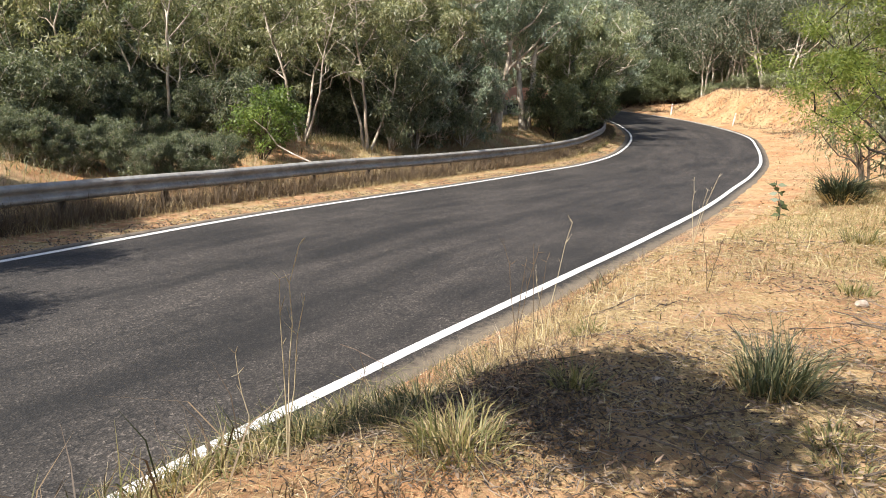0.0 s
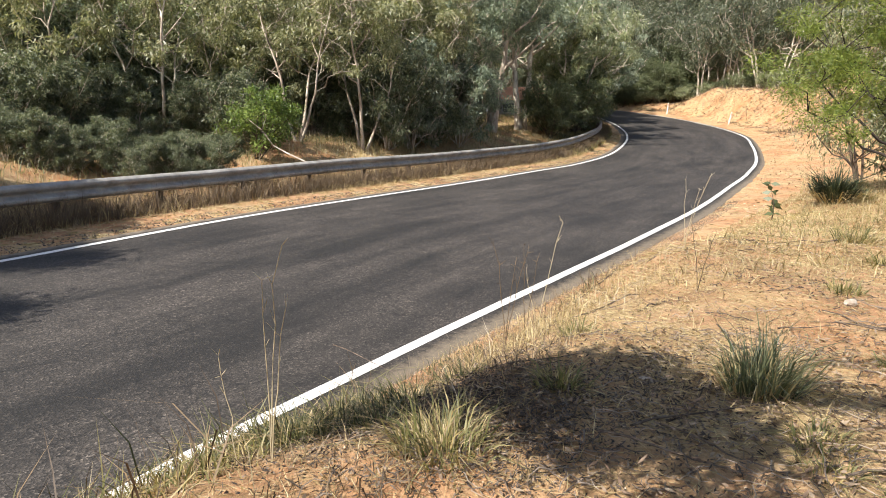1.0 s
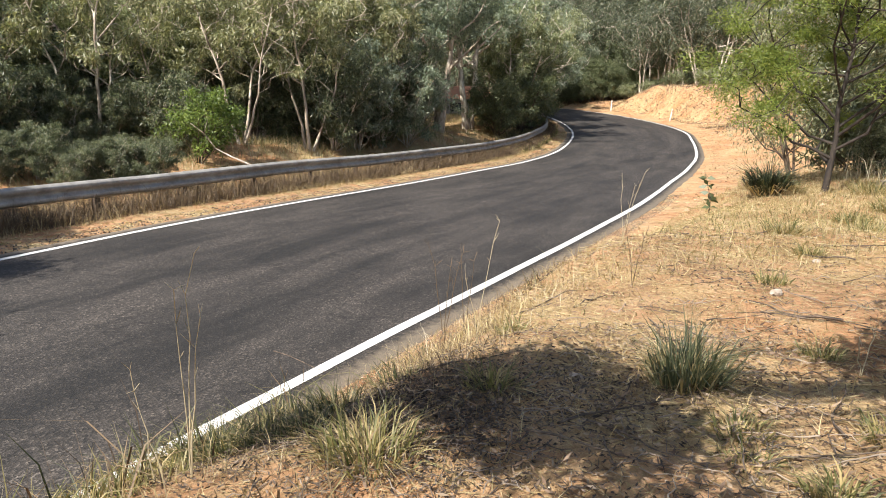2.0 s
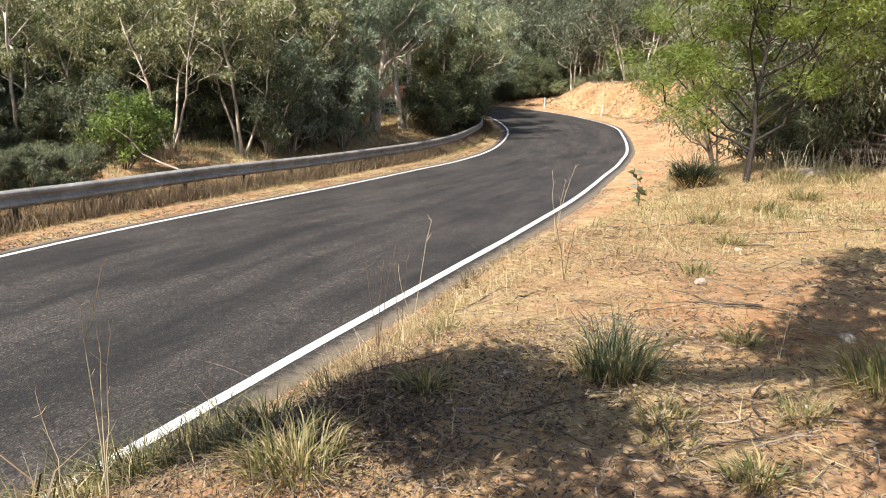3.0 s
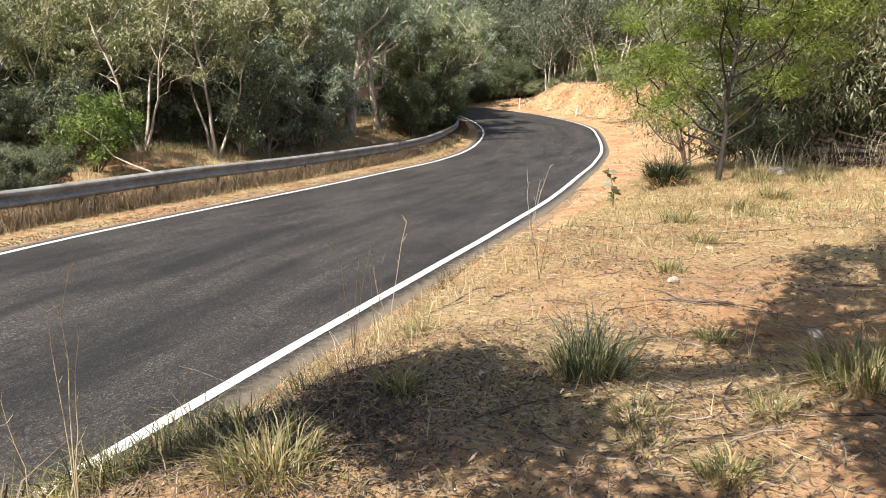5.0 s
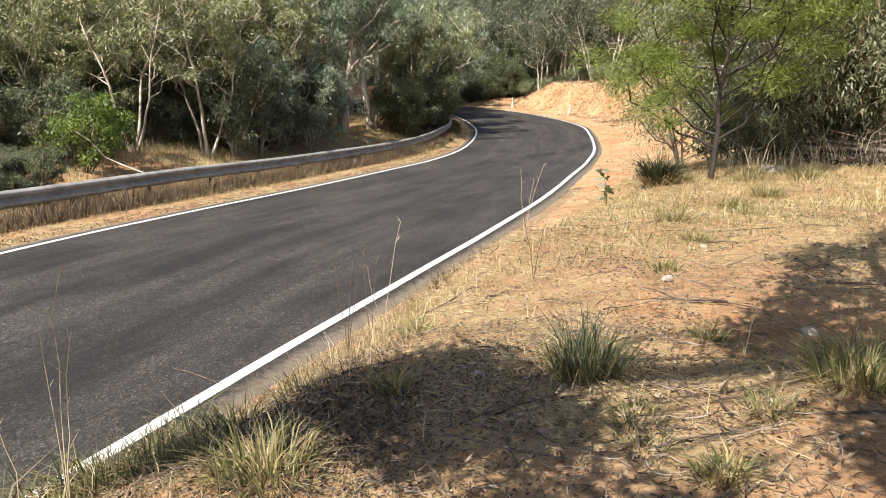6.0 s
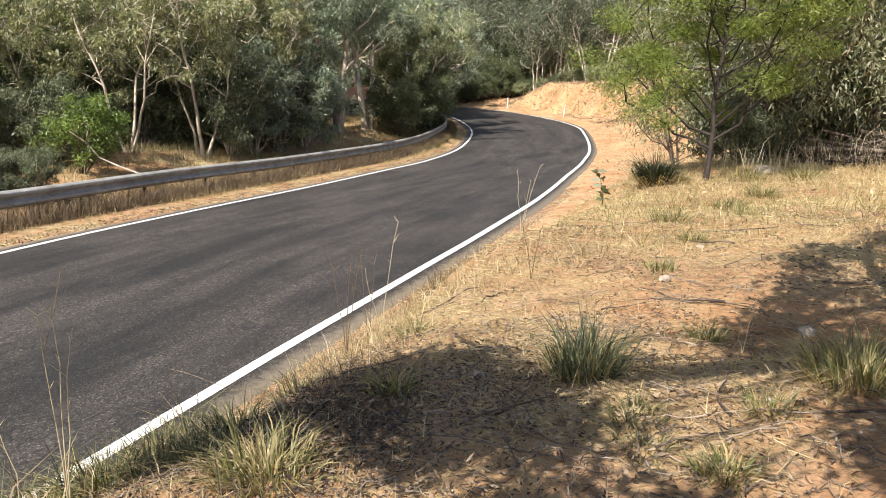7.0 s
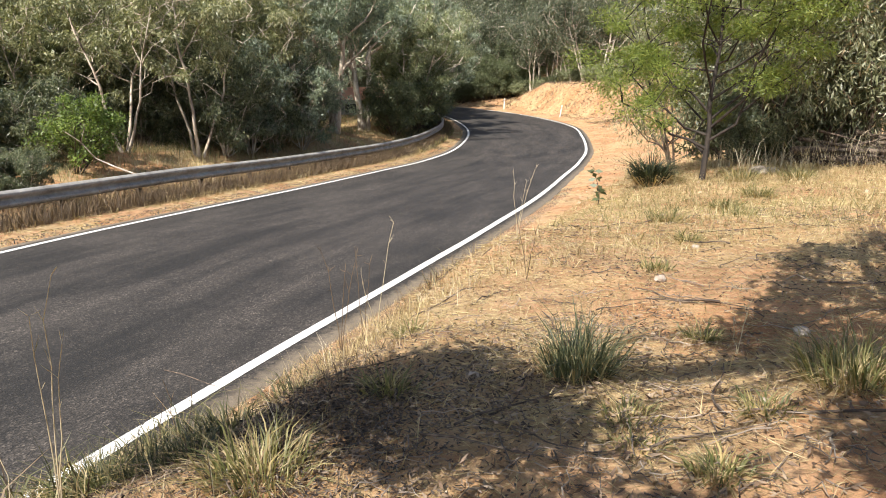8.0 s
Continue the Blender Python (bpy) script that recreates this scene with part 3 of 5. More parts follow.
GUM = "gum tree with pale crooked stems and grey green leaves"
kinds = {
    "a": build_tree("gum_tree", 1, 7.5, 4, 0.085, (0.20, 0.046), GUM, "tree", M_BARK, M_GUM, first=0.20, limbs=10, spread=0.36, clump=0.060, per=250, keep=0.46, crook=0.10, lean=0.17),
    "b": build_tree("gum_tree", 2, 8.2, 4, 0.08, (0.20, 0.046), GUM, "tree", M_BARK, M_GUM_BLUE, first=0.22, limbs=9, lean=0.18, spread=0.34, clump=0.060, per=250, keep=0.46, crook=0.10),
    "c": build_tree("gum_tree", 3, 7.0, 4, 0.08, (0.20, 0.046), "gum tree with leaning white stems and olive leaves", "tree", M_BARK, M_GUM_YELLOW, first=0.26, limbs=10, lean=0.24, spread=0.36, clump=0.060, per=250, keep=0.46, crook=0.11),
    "u": build_tree("gum_sapling", 11, 4.3, 6, 0.034, (0.16, 0.036), "bushy young gum with grey leaves to the ground", "tree", M_BARK, M_GUM_BLUE, first=0.05, limbs=8, lean=0.22, spread=0.34, clump=0.08, per=120, keep=0.5, crook=0.12, twigs=2, sides=5),
    # leaves darker than u's: the colour also stands in for shade under the trees
    "v": build_tree("gum_sapling", 12, 4.0, 6, 0.034, (0.16, 0.036), "bushy dark young gum with leaves to the ground", "tree", M_BARK, M_THICKET, first=0.04, limbs=8, lean=0.24, spread=0.36, clump=0.085, per=120, keep=0.5, crook=0.12, twigs=2, sides=5),
    "d": build_tree("gum_tree", 4, 9.5, 1, 0.22, (0.20, 0.046), "tall gum tree with a white trunk", "tree", M_BARK, M_GUM_BLUE, first=0.2, limbs=18, spread=0.34, clump=0.056, per=210, keep=0.78),
    "w": build_tree("gum_tree", 9, 9.0, 2, 0.2, (0.20, 0.046), "gum tree with a bare white lower trunk", "tree", M_BARK, M_GUM_BLUE, first=0.40, limbs=10, lean=0.10, spread=0.30, clump=0.06, per=200, keep=0.8),
    "p": build_tree("gum_tree", 13, 6.4, 3, 0.062, (0.17, 0.04), "slender gum tree with bare pale leaning stems", "tree", M_BARK, M_GUM_YELLOW, first=0.40, limbs=10, lean=0.24, spread=0.26, clump=0.055, per=150, keep=0.34, crook=0.14),
    "s": build_tree("shrub", 5, 3.2, 5, 0.045, (0.15, 0.034), "dark green shrub under the gum trees", "shrub", M_BARK_DARK, M_BUSH, first=0.04, limbs=7, spread=0.42, clump=0.115, per=95, lean=0.3, droop=0.55, twigs=2, keep=0.8),
    "g": build_tree("shrub", 6, 3.0, 5, 0.04, (0.15, 0.03), "loose grey green shrub beside the road", "shrub", M_BARK_DARK, M_GUM, first=0.04, limbs=7, spread=0.42, clump=0.11, per=80, lean=0.3, droop=0.6, twigs=2, keep=0.75),
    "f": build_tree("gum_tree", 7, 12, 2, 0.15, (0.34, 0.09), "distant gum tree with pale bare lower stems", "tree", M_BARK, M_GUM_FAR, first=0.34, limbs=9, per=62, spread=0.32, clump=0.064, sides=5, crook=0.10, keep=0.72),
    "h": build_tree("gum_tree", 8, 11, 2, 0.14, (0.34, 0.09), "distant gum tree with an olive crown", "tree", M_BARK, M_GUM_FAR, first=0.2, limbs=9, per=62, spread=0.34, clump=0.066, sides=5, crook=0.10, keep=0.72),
}


def along_ray(px, dist):
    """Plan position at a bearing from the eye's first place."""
    return ((px - 784) / 1231 - 0.007) * dist, dist


WOODS = [  # kind, bearing, distance, turn, size
    ("a", -60, 19, 10, 0.83), ("c", 20, 21, 80, 0.75), ("b", 110, 22, 200, 0.75), ("a", 205, 27, 300, 0.78), ("a", 285, 22, 150, 0.71), ("d", 375, 30, 10, 1.00), ("b", 465, 28, 60, 0.83),
    ("c", 545, 23, 250, 0.78), ("c", 650, 25, 330, 0.87), ("a", 735, 31, 30, 1.00), ("b", 800, 28, 140, 0.75), ("w", 876, 31, 90, 0.90), ("w", 932, 34, 200, 0.95), ("a", 1000, 37, 200, 0.95),
    ("b", 1040, 42, 20, 0.90), ("a", -160, 24, 40, 0.91), ("d", -30, 31, 0, 1.10), ("b", 70, 33, 0, 1.10), ("d", 165, 37, 90, 1.10), ("a", 250, 34, 20, 1.10), ("b", 330, 40, 70, 1.20),
    ("d", 440, 38, 200, 1.10), ("a", 520, 36, 280, 1.10), ("b", 600, 34, 100, 1.10), ("d", 690, 37, 310, 1.10), ("b", 770, 41, 200, 1.10), ("a", 835, 43, 10, 1.00), ("b", 985, 48, 120, 1.00),
    ("a", 1010, 54, 0, 1.10), ("s", 40, 19.5, 0, 0.90), ("s", -40, 20, 50, 1.00), ("s", 150, 20, 90, 1.00), ("s", 240, 24, 20, 0.80), ("s", 390, 25, 120, 1.30), ("s", 350, 28, 10, 1.20),
    ("g", 500, 24, 200, 0.70), ("s", 600, 28, 0, 0.90), ("g", 700, 26, 70, 0.90), ("s", 760, 30, 180, 1.00), ("g", 830, 32, 10, 0.60), ("g", 585, 24, 20, 0.60), ("s", 985, 33, 50, 0.90),
    ("s", 1020, 36, 220, 1.15), ("s", 170, 18.2, 20, 0.75), ("s", 320, 20, 120, 0.55), ("s", 0, 21, 0, 0.80), ("s", 250, 21.5, 0, 0.95), ("s", 420, 22.5, 0, 0.90), ("s", 110, 19.5, 0, 0.95),
    ("c", 60, 18.5, 190, 0.71), ("c", 725, 25, 120, 0.75), ("c", 355, 23, 20, 0.71), ("d", 985, 56, 0, 1.10), ("a", 1020, 60, 40, 1.20), ("b", 1000, 64, 90, 1.20), ("a", 1030, 50, 150, 1.00),
    ("d", 1010, 70, 150, 1.20), ("d", 960, 76, 10, 1.10), ("s", 975, 34, 100, 0.70), ("s", 1045, 41, 0, 1.00), ("g", 1030, 44, 0, 1.20), ("s", 460, 33, 0, 1.40), ("s", 130, 26, 0, 1.20),
    ("s", 300, 30, 0, 1.30), ("v", -120, 18, 120, 0.81), ("v", -75, 19.5, 202, 0.85), ("u", -25, 17.6, 46, 0.74), ("v", 25, 18.4, 205, 0.88), ("v", 70, 17.4, 148, 0.95), ("v", 105, 19.6, 30, 0.78),
    ("u", 150, 18.2, 274, 0.83), ("v", 190, 20.5, 88, 0.95), ("v", 262, 21.5, 13, 0.86), ("u", 372, 22.5, 99, 0.68), ("v", 480, 22.3, 190, 0.66), ("u", 570, 23.6, 198, 0.77), ("v", 640, 23.4, 143, 0.66),
    ("u", 712, 24.4, 3, 0.87), ("v", 785, 25.8, 159, 0.86), ("u", 45, 23, 22, 0.75), ("v", 180, 24.5, 236, 0.90), ("v", 430, 26.5, 331, 0.76), ("u", 700, 30, 344, 0.69), ("v", 20, 27, 211, 0.98),
    ("v", 770, 33, 325, 0.80), ("d", 850, 64, 223, 1.40), ("d", 812, 68, 301, 1.40), ("d", 880, 61, 164, 1.30), ("d", 770, 73, 324, 1.40), ("d", 905, 58, 285, 1.20), ("d", 936, 60, 40, 1.5),
    ("d", 900, 63, 140, 1.5), ("d", 965, 57, 240, 1.4), ("s", 1060, 69, 0, 0.7), ("s", 1085, 68, 70, 0.8), ("s", 1105, 67, 130, 0.7), ("s", 1128, 66.4, 200, 0.9), ("s", 1150, 65.6, 260, 0.8),
    ("s", 1172, 64.8, 320, 0.9), ("s", 1195, 65, 20, 1.1), ("s", 1180, 66.5, 20, 1.3),
    ("v", -70, 14.7, 70, 0.38), ("v", -42, 14.7, 237, 0.54), ("v", -26, 15.0, 315, 0.49), ("v", 8, 14.6, 231, 0.55), ("v", 28, 14.8, 26, 0.36), ("v", 55, 15.9, 302, 0.35), ("v", 83, 16.0, 52, 0.54),
    ("v", 100, 15.5, 215, 0.54), ("v", 134, 16.6, 203, 0.40), ("v", 159, 16.0, 2, 0.53), ("v", 172, 16.3, 251, 0.37), ("v", 200, 17.0, 57, 0.55), ("v", 222, 17.2, 101, 0.54), ("v", 250, 16.6, 42, 0.37),
    ("v", 286, 17.5, 293, 0.45), ("v", 311, 17.6, 203, 0.38), ("v", 334, 18.1, 74, 0.38), ("v", 356, 18.7, 27, 0.40), ("v", 382, 18.8, 137, 0.50), ("v", 406, 18.0, 206, 0.55), ("p", 285, 17.6, 20, 0.85),
    ("p", 95, 16.6, 140, 0.8), ("p", 535, 20, 260, 0.85), ("p", 650, 21.2, 330, 0.9), ("p", 752, 25.2, 80, 0.95), ("p", 415, 21, 190, 0.8), ("b", 900, 54, 20, 1.1), ("d", 935, 52, 120, 1.0),
    ("b", 960, 56, 220, 1.1), ("u", 910, 50, 20, 1.2), ("v", 940, 51, 80, 1.3), ("u", 965, 50, 150, 1.2), ("b", 870, 52, 150, 1.1),
    ("u", 675, 25.5, 30, 0.9), ("v", 725, 26.6, 130, 0.9), ("u", 772, 28, 220, 0.9), ("v", 815, 29, 310, 0.85), ("v", 605, 25, 90, 0.85), ("v", 590, 23.2, 45, 0.9), ("v", 640, 24, 140, 0.95), ("v", 692, 22.4, 200, 0.82), ("u", 735, 23.4, 280, 0.85), ("v", 778, 24.2, 10, 0.85), ("u", 822, 25.4, 110, 0.8), ("v", 555, 22.6, 250, 0.75), ("v", 500, 21.6, 20, 0.7),
    ("v", -61, 12.9, 66, 0.24), ("v", -23, 12.9, 33, 0.26), ("v", 7, 12.7, 119, 0.22), ("v", 37, 13.0, 281, 0.25), ("v", 56, 12.9, 77, 0.29), ("v", 98, 13.1, 7, 0.27), ("v", 114, 13.1, 302, 0.20), ("v", 142, 13.6, 137, 0.25),
    ("v", 184, 13.7, 218, 0.24), ("v", 216, 14.0, 68, 0.29), ("v", 235, 13.5, 253, 0.22), ("v", 275, 14.1, 154, 0.24), ("v", 304, 14.1, 273, 0.26), ("v", 329, 14.4, 349, 0.29), ("v", 352, 14.5, 310, 0.27), ("v", 387, 14.6, 167, 0.30),
]
for k, px, dist, turn, size in WOODS:
    put(kinds[k], *along_ray(px, dist), turn, size)
# the bend's outer side and the hill behind it
r = np.random.RandomState(31)
FAR = [("f", 1270, 66, 0, 0.9), ("h", 1310, 70, 50, 0.8), ("f", 1345, 58, 120, 0.75), ("f", 1395, 64, 30, 0.9), ("h", 1150, 80, 0, 0.8), ("f", 1180, 84, 90, 0.9), ("s", 1215, 71, 0, 1.7),
       ("s", 1090, 78, 0, 1.7), ("s", 1165, 75, 40, 1.5), ("h", 1110, 88, 10, 0.9), ("s", 1250, 76, 40, 1.3), ("h", 1075, 76, 10, 0.8), ("h", 1120, 74, 100, 0.75), ("h", 1170, 72, 220, 0.8), ("h", 1205, 76, 300, 0.8), ("s", 1130, 72, 60, 1.5), ("s", 1190, 70, 160, 1.3),
       ("g", 1215, 63, 0, 0.5), ("g", 1250, 61, 60, 0.45), ("s", 1275, 60.5, 120, 0.4), ("g", 1300, 60, 180, 0.5), ("s", 1330, 58.5, 240, 0.4), ("g", 1355, 57, 300, 0.5), ("g", 1385, 56, 20, 0.6), ("s", 1405, 55, 20, 0.5), ("s", 1210, 66, 200, 0.8),
       ("f", 1240, 62, 20, 0.7), ("f", 1285, 63, 220, 0.75), ("f", 1318, 61, 140, 0.7), ("f", 1375, 57, 310, 0.75), ("f", 1255, 68, 170, 0.85), ("f", 1290, 69, 270, 0.85), ("h", 1330, 66, 30, 0.8), ("f", 1370, 62, 10, 0.8), ("g", 1300, 68, 10, 1.2), ("g", 1370, 66, 100, 1.3), ("s", 1325, 71, 100, 1.3), ("f", 1420, 58, 80, 0.8), ("g", 1420, 62, 0, 1.3), ("s", 1080, 70, 20, 1.1), ("s", 1105, 69, 220, 0.9), ("g", 1140, 69, 20, 0.9), ("s", 1170, 68, 120, 1.0), ("s", 1200, 67.5, 70, 1.1), ("s", 1225, 67, 10, 1.2), ("h", 1150, 71, 10, 0.6), ("h", 1100, 73, 210, 0.7),
       ("h", 1235, 70, 210, 0.7), ("h", 1230, 82, 200, 0.9), ("f", 1060, 90, 200, 1.0)]
for k, px, dist, turn, size in FAR:
    put(kinds[k], *along_ray(px, dist), turn, size)
for i in range(95):
    px, dist = r.uniform(1000, 1650), 76 + 50 * r.uniform()
    put(kinds["fh"[i % 2]], *along_ray(px, dist), r.uniform(0, 360), r.uniform(0.8, 1.15))
for i in range(26):
    px, dist = r.uniform(1600, 2250), r.uniform(17, 58)
    put(kinds["abgs"[i % 4]], *along_ray(px, dist), r.uniform(0, 360), r.uniform(0.8, 1.1))
for i in range(34):
    px, dist = r.uniform(1060, 1480), r.uniform(72, 100)
    put(kinds["sg"[i % 2]], *along_ray(px, dist), r.uniform(0, 360), r.uniform(1.0, 1.8))


for i in range(46):
    px, dist = r.uniform(520, 1020), r.uniform(97, 128)
    put(kinds["fh"[i % 2]], *along_ray(px, dist), r.uniform(0, 360), r.uniform(0.8, 1.15))
for i in range(26):
    px, dist = r.uniform(560, 1010), r.uniform(93, 104)
    put(kinds["sg"[i % 2]], *along_ray(px, dist), r.uniform(0, 360), r.uniform(1.2, 1.9))


def clear(ob):
    """Take a pattern that has only served for its copies out of the place."""
    for o in (*ob.children_recursive, ob):
        bpy.data.objects.remove(o)


def far_woods():
    """The wooded hillside across the valley: loose crowns, each a cloud of leaf sprays over a leaning stem."""
    r = np.random.RandomState(77)
    x, y = r.uniform(-190, 70, 5200), r.uniform(58, 260, 5200)
    d, zc, hw, ya = road_frame(x, y)
    k = (-d - hw > 24) & (x < 0.28 * y)
    x, y = x[k], y[k]
    z = height(x, y)
    n, per = len(x), 60
    size = np.repeat(r.uniform(2.0, 3.8, n), per)
    g = r.normal(size=(n * per, 3))
    g *= (size * r.uniform(0.4, 1.0, n * per) ** 0.5 / np.linalg.norm(g, axis=1))[:, None]
    base = np.repeat(np.stack([x, y, z + r.uniform(0.8, 6.0, n)], 1), per, 0) + g
    way = r.normal(size=base.shape) + (0, 0, -0.4)
    v, q = leaf_quads(base, way, r.uniform(0.9, 1.7, len(base)), r.uniform(0.4, 0.8, len(base)), r)
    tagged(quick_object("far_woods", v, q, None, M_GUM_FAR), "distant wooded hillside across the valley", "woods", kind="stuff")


far_woods()
for k in kinds.values():
    clear(k)

# ---- bank and bench beside the eye: wattle, saplings, logs ----
wattle = build_tree("wattle_tree", 21, 3.5, 1, 0.036, (0.05, 0.009), "young wattle tree with fine yellow green foliage", "tree", M_BARK_WATTLE, M_WATTLE, first=0.17, limbs=28, spread=0.40,
                    clump=0.062, per=420, lean=0.03, droop=0.15, twigs=4, crook=0.09, flat=0.6, keep=0.95)
put(wattle, 4.34, 6.45, 40, 1.0)
clear(wattle)
broad = build_tree("gum_sapling", 23, 3.2, 3, 0.028, (0.085, 0.018), "gum sapling with broad hanging grey green leaves", "tree", M_BARK_DARK, M_SAPLING, first=0.12, limbs=9, spread=0.24,
                   clump=0.09, per=40, lean=0.14, droop=0.9, twigs=2)
for x, y, turn, size in [(7.0, 8.2, 290, 1.25), (8.3, 7.4, 10, 1.3), (6.1, 7.9, 100, 0.95), (6.75, 7.5, 200, 1.1), (5.75, 9.2, 300, 0.9), (7.4, 7.6, 60, 1.2), (6.5, 5.6, 160, 1.0), (7.2, 9.3, 20, 1.2), (8.2, 8.6, 80, 1.3)]:
    put(broad, x, y, turn, size)
clear(broad)
low = build_tree("shrub", 24, 1.5, 5, 0.02, (0.09, 0.022), "scrubby dark shrub on the bench", "shrub", M_BARK_DARK, M_THICKET, first=0.05, limbs=6, spread=0.4, clump=0.12, per=60, lean=0.35, droop=0.3, twigs=2)
for x, y, turn, size in [(6.3, 8.7, 90, 1.0), (7.2, 8.6, 180, 1.2), (7.6, 10.2, 270, 1.4), (8.6, 9.6, 30, 1.4), (6.9, 8.0, 100, 1.0), (6.0, 7.7, 240, 0.55)]:
    put(low, x, y, turn, size)
clear(low)


def gnarled_trunk(x, y, tall, r0, seed):
    r = np.random.RandomState(seed)
    t = Tubes(10)
    u = np.linspace(0, 1, 12)
    p = np.stack([0.12 * np.sin(u * 5), 0.1 * np.cos(u * 4), u * tall - 0.2], 1)
    t.add(p, r0 * (1.25 - 0.5 * u), 0.16, r)
    for k in range(4):
        a, j = r.uniform(0, 6.28), 5 + k
        v = np.linspace(0, 1, 6)
        t.add(p[j] + np.stack([np.cos(a) * v * 1.6, np.sin(a) * v * 1.6, v * 1.1], 1), r0 * 0.4 * (1 - 0.8 * v), 0.12, r)
    ob = t.build("tree_trunk", M_BARK_DARK)
    ob.matrix_basis = pose(x, y, gz(x, y))
    return tagged(ob, "dark shaded trunk of an old gum tree", "tree")


gnarled_trunk(7.95, 8.75, 4.6, 0.17, 3)


def fallen_log(x, y, lift, length, rad, turn, tilt, seed, label):
    """A crooked dead branch with torn ends and a broken side stub."""
    r = np.random.RandomState(seed)
    t = Tubes(9)
    k = 22
    u = np.linspace(0, 1, k)
    bend = np.cumsum(np.cumsum(r.normal(0, 0.0022, (k, 2)), 0), 0) * length
    p = np.stack([(u - 0.5) * length, bend[:, 0], bend[:, 1] * 0.5], 1)
    girth = rad * (1.1 - 0.5 * u) * (1 + 0.16 * np.sin(u * 9 + seed) + r.normal(0, 0.05, k))
    t.add(np.vstack([p[:1], p, p[-1:]]), np.concatenate([[0.002], girth, [0.002]]), 0.07, r)
    for j in r.randint(5, k - 3, 2):
        a, w = r.uniform(0, 6.28), np.linspace(0, 1, 5)[:, None]
        t.add(p[j] + w * np.array([0.6, math.cos(a), abs(math.sin(a))]) * length * r.uniform(0.08, 0.22), rad * 0.4 * (1.1 - 0.8 * np.ravel(w)), 0.1, r)
    ob = t.build("log", M_LOG)
    ob.matrix_basis = pose(x, y, gz(x, y) + lift, 0, tilt, turn)
    return tagged(ob, label, "log", "fallen logs under the saplings")


r = np.random.RandomState(88)
for i, (x, y, lift, length, rad) in enumerate([(6.55, 6.95, 0.16, 1.2, 0.036), (6.75, 6.8, 0.07, 1.1, 0.045), (6.6, 7.1, 0.24, 1.0, 0.024), (7.15, 6.75, 0.14, 1.0, 0.032), (6.5, 6.9, 0.04, 0.8, 0.034),
                                               (6.9, 6.95, 0.21, 0.8, 0.02), (7.0, 7.1, 0.10, 0.9, 0.04), (7.3, 6.95, 0.24, 0.9, 0.024), (7.25, 7.15, 0.17, 1.2, 0.03), (6.95, 6.75, 0.27, 0.6, 0.014), (7.4, 6.7, 0.10, 0.9, 0.03),
                                               (6.8, 6.7, 0.15, 0.7, 0.012), (7.1, 6.9, 0.3, 0.7, 0.011), (6.65, 6.85, 0.28, 0.9, 0.013)]):
    fallen_log(x, y, lift, length, rad, r.uniform(-75, 25), r.uniform(-14, 14), 70 + i, "broken dark branch heaped under the saplings")


def lump(name, x, y, size, seed, label, material=None, sink=0.3):
    bm = bmesh.new()
    bmesh.ops.create_icosphere(bm, subdivisions=2, radius=1)
    off = Vector((seed * 3.1, seed * 1.7, 0))
    for v in bm.verts:
        v.co *= 1 + 0.35 * noise.noise(v.co * 1.4 + off)
        v.co = Vector((v.co.x * size, v.co.y * size * 0.75, v.co.z * size * 0.55))
    me = bpy.data.meshes.new(name)
    bm.to_mesh(me)
    bm.free()
    me.materials.append(material or M_STONE)
    ob = new(name, me)
    ob.matrix_basis = pose(x, y, gz(x, y) + size * 0.55 * (1 - sink) - size * 0.2, 0, 0, seed * 50)
    return tagged(ob, label, "stone")


for i, (x, y, s) in enumerate([(1.41, 2.16, 0.028), (1.44, 1.48, 0.026), (0.51, 1.45, 0.018), (1.47, 1.51, 0.016), (0.62, 6.25, 0.05), (0.78, 6.5, 0.04), (0.15, 2.0, 0.02), (1.05, 1.12, 0.014), (5.25, 6.7, 0.12), (5.45, 6.75, 0.09), (1.9, 2.7, 0.02), (0.9, 5.9, 0.035), (2.3, 8.0, 0.04)]):
    lump("stone", x, y, s, i + 1, "pale quartz stone half sunk in the dry grass")

# ---- tussocks and tufts ----


def tuft(name, x, y, n, tall, wide, radius, material, label, seed, lean=0.5):
    """One clump of blades that fan out from a small foot, with dead blades drooping about it."""
    r = np.random.RandomState(seed)
    top = empty(name, pose(x, y, gz(x, y)), label, "grass tuft", "grass tufts on the bank")
    for part, m, stuff, hk, lk in (("blade_fan", n, material, 1.0, 1.0), ("dead_fan", int(n * (1.2 if material is M_TUFT else 0.5)), M_STRAW, 0.65, 1.8)):
        a, q = r.uniform(0, 6.28, m), r.uniform(0, 1, m) ** 0.6 * radius
        base = np.stack([np.cos(a) * q, np.sin(a) * q, np.full(m, -0.015)], 1)
        out = np.stack([np.cos(a), np.sin(a), np.zeros(m)], 1) * (lean * lk * (0.25 + q / radius))[:, None] * r.uniform(0.2, 1.5, m)[:, None]
        out[:, :2] += r.normal(0, 0.2, (m, 2))
        v, qd, t = blades(base, tall * hk * r.uniform(0.3, 1.0, m) ** 0.7 * r.choice([0.8, 1.0, 1.25], m), wide * r.uniform(0.5, 1.3, m), out, r)
        quick_object(part, v, qd, t, stuff, top)
    return top


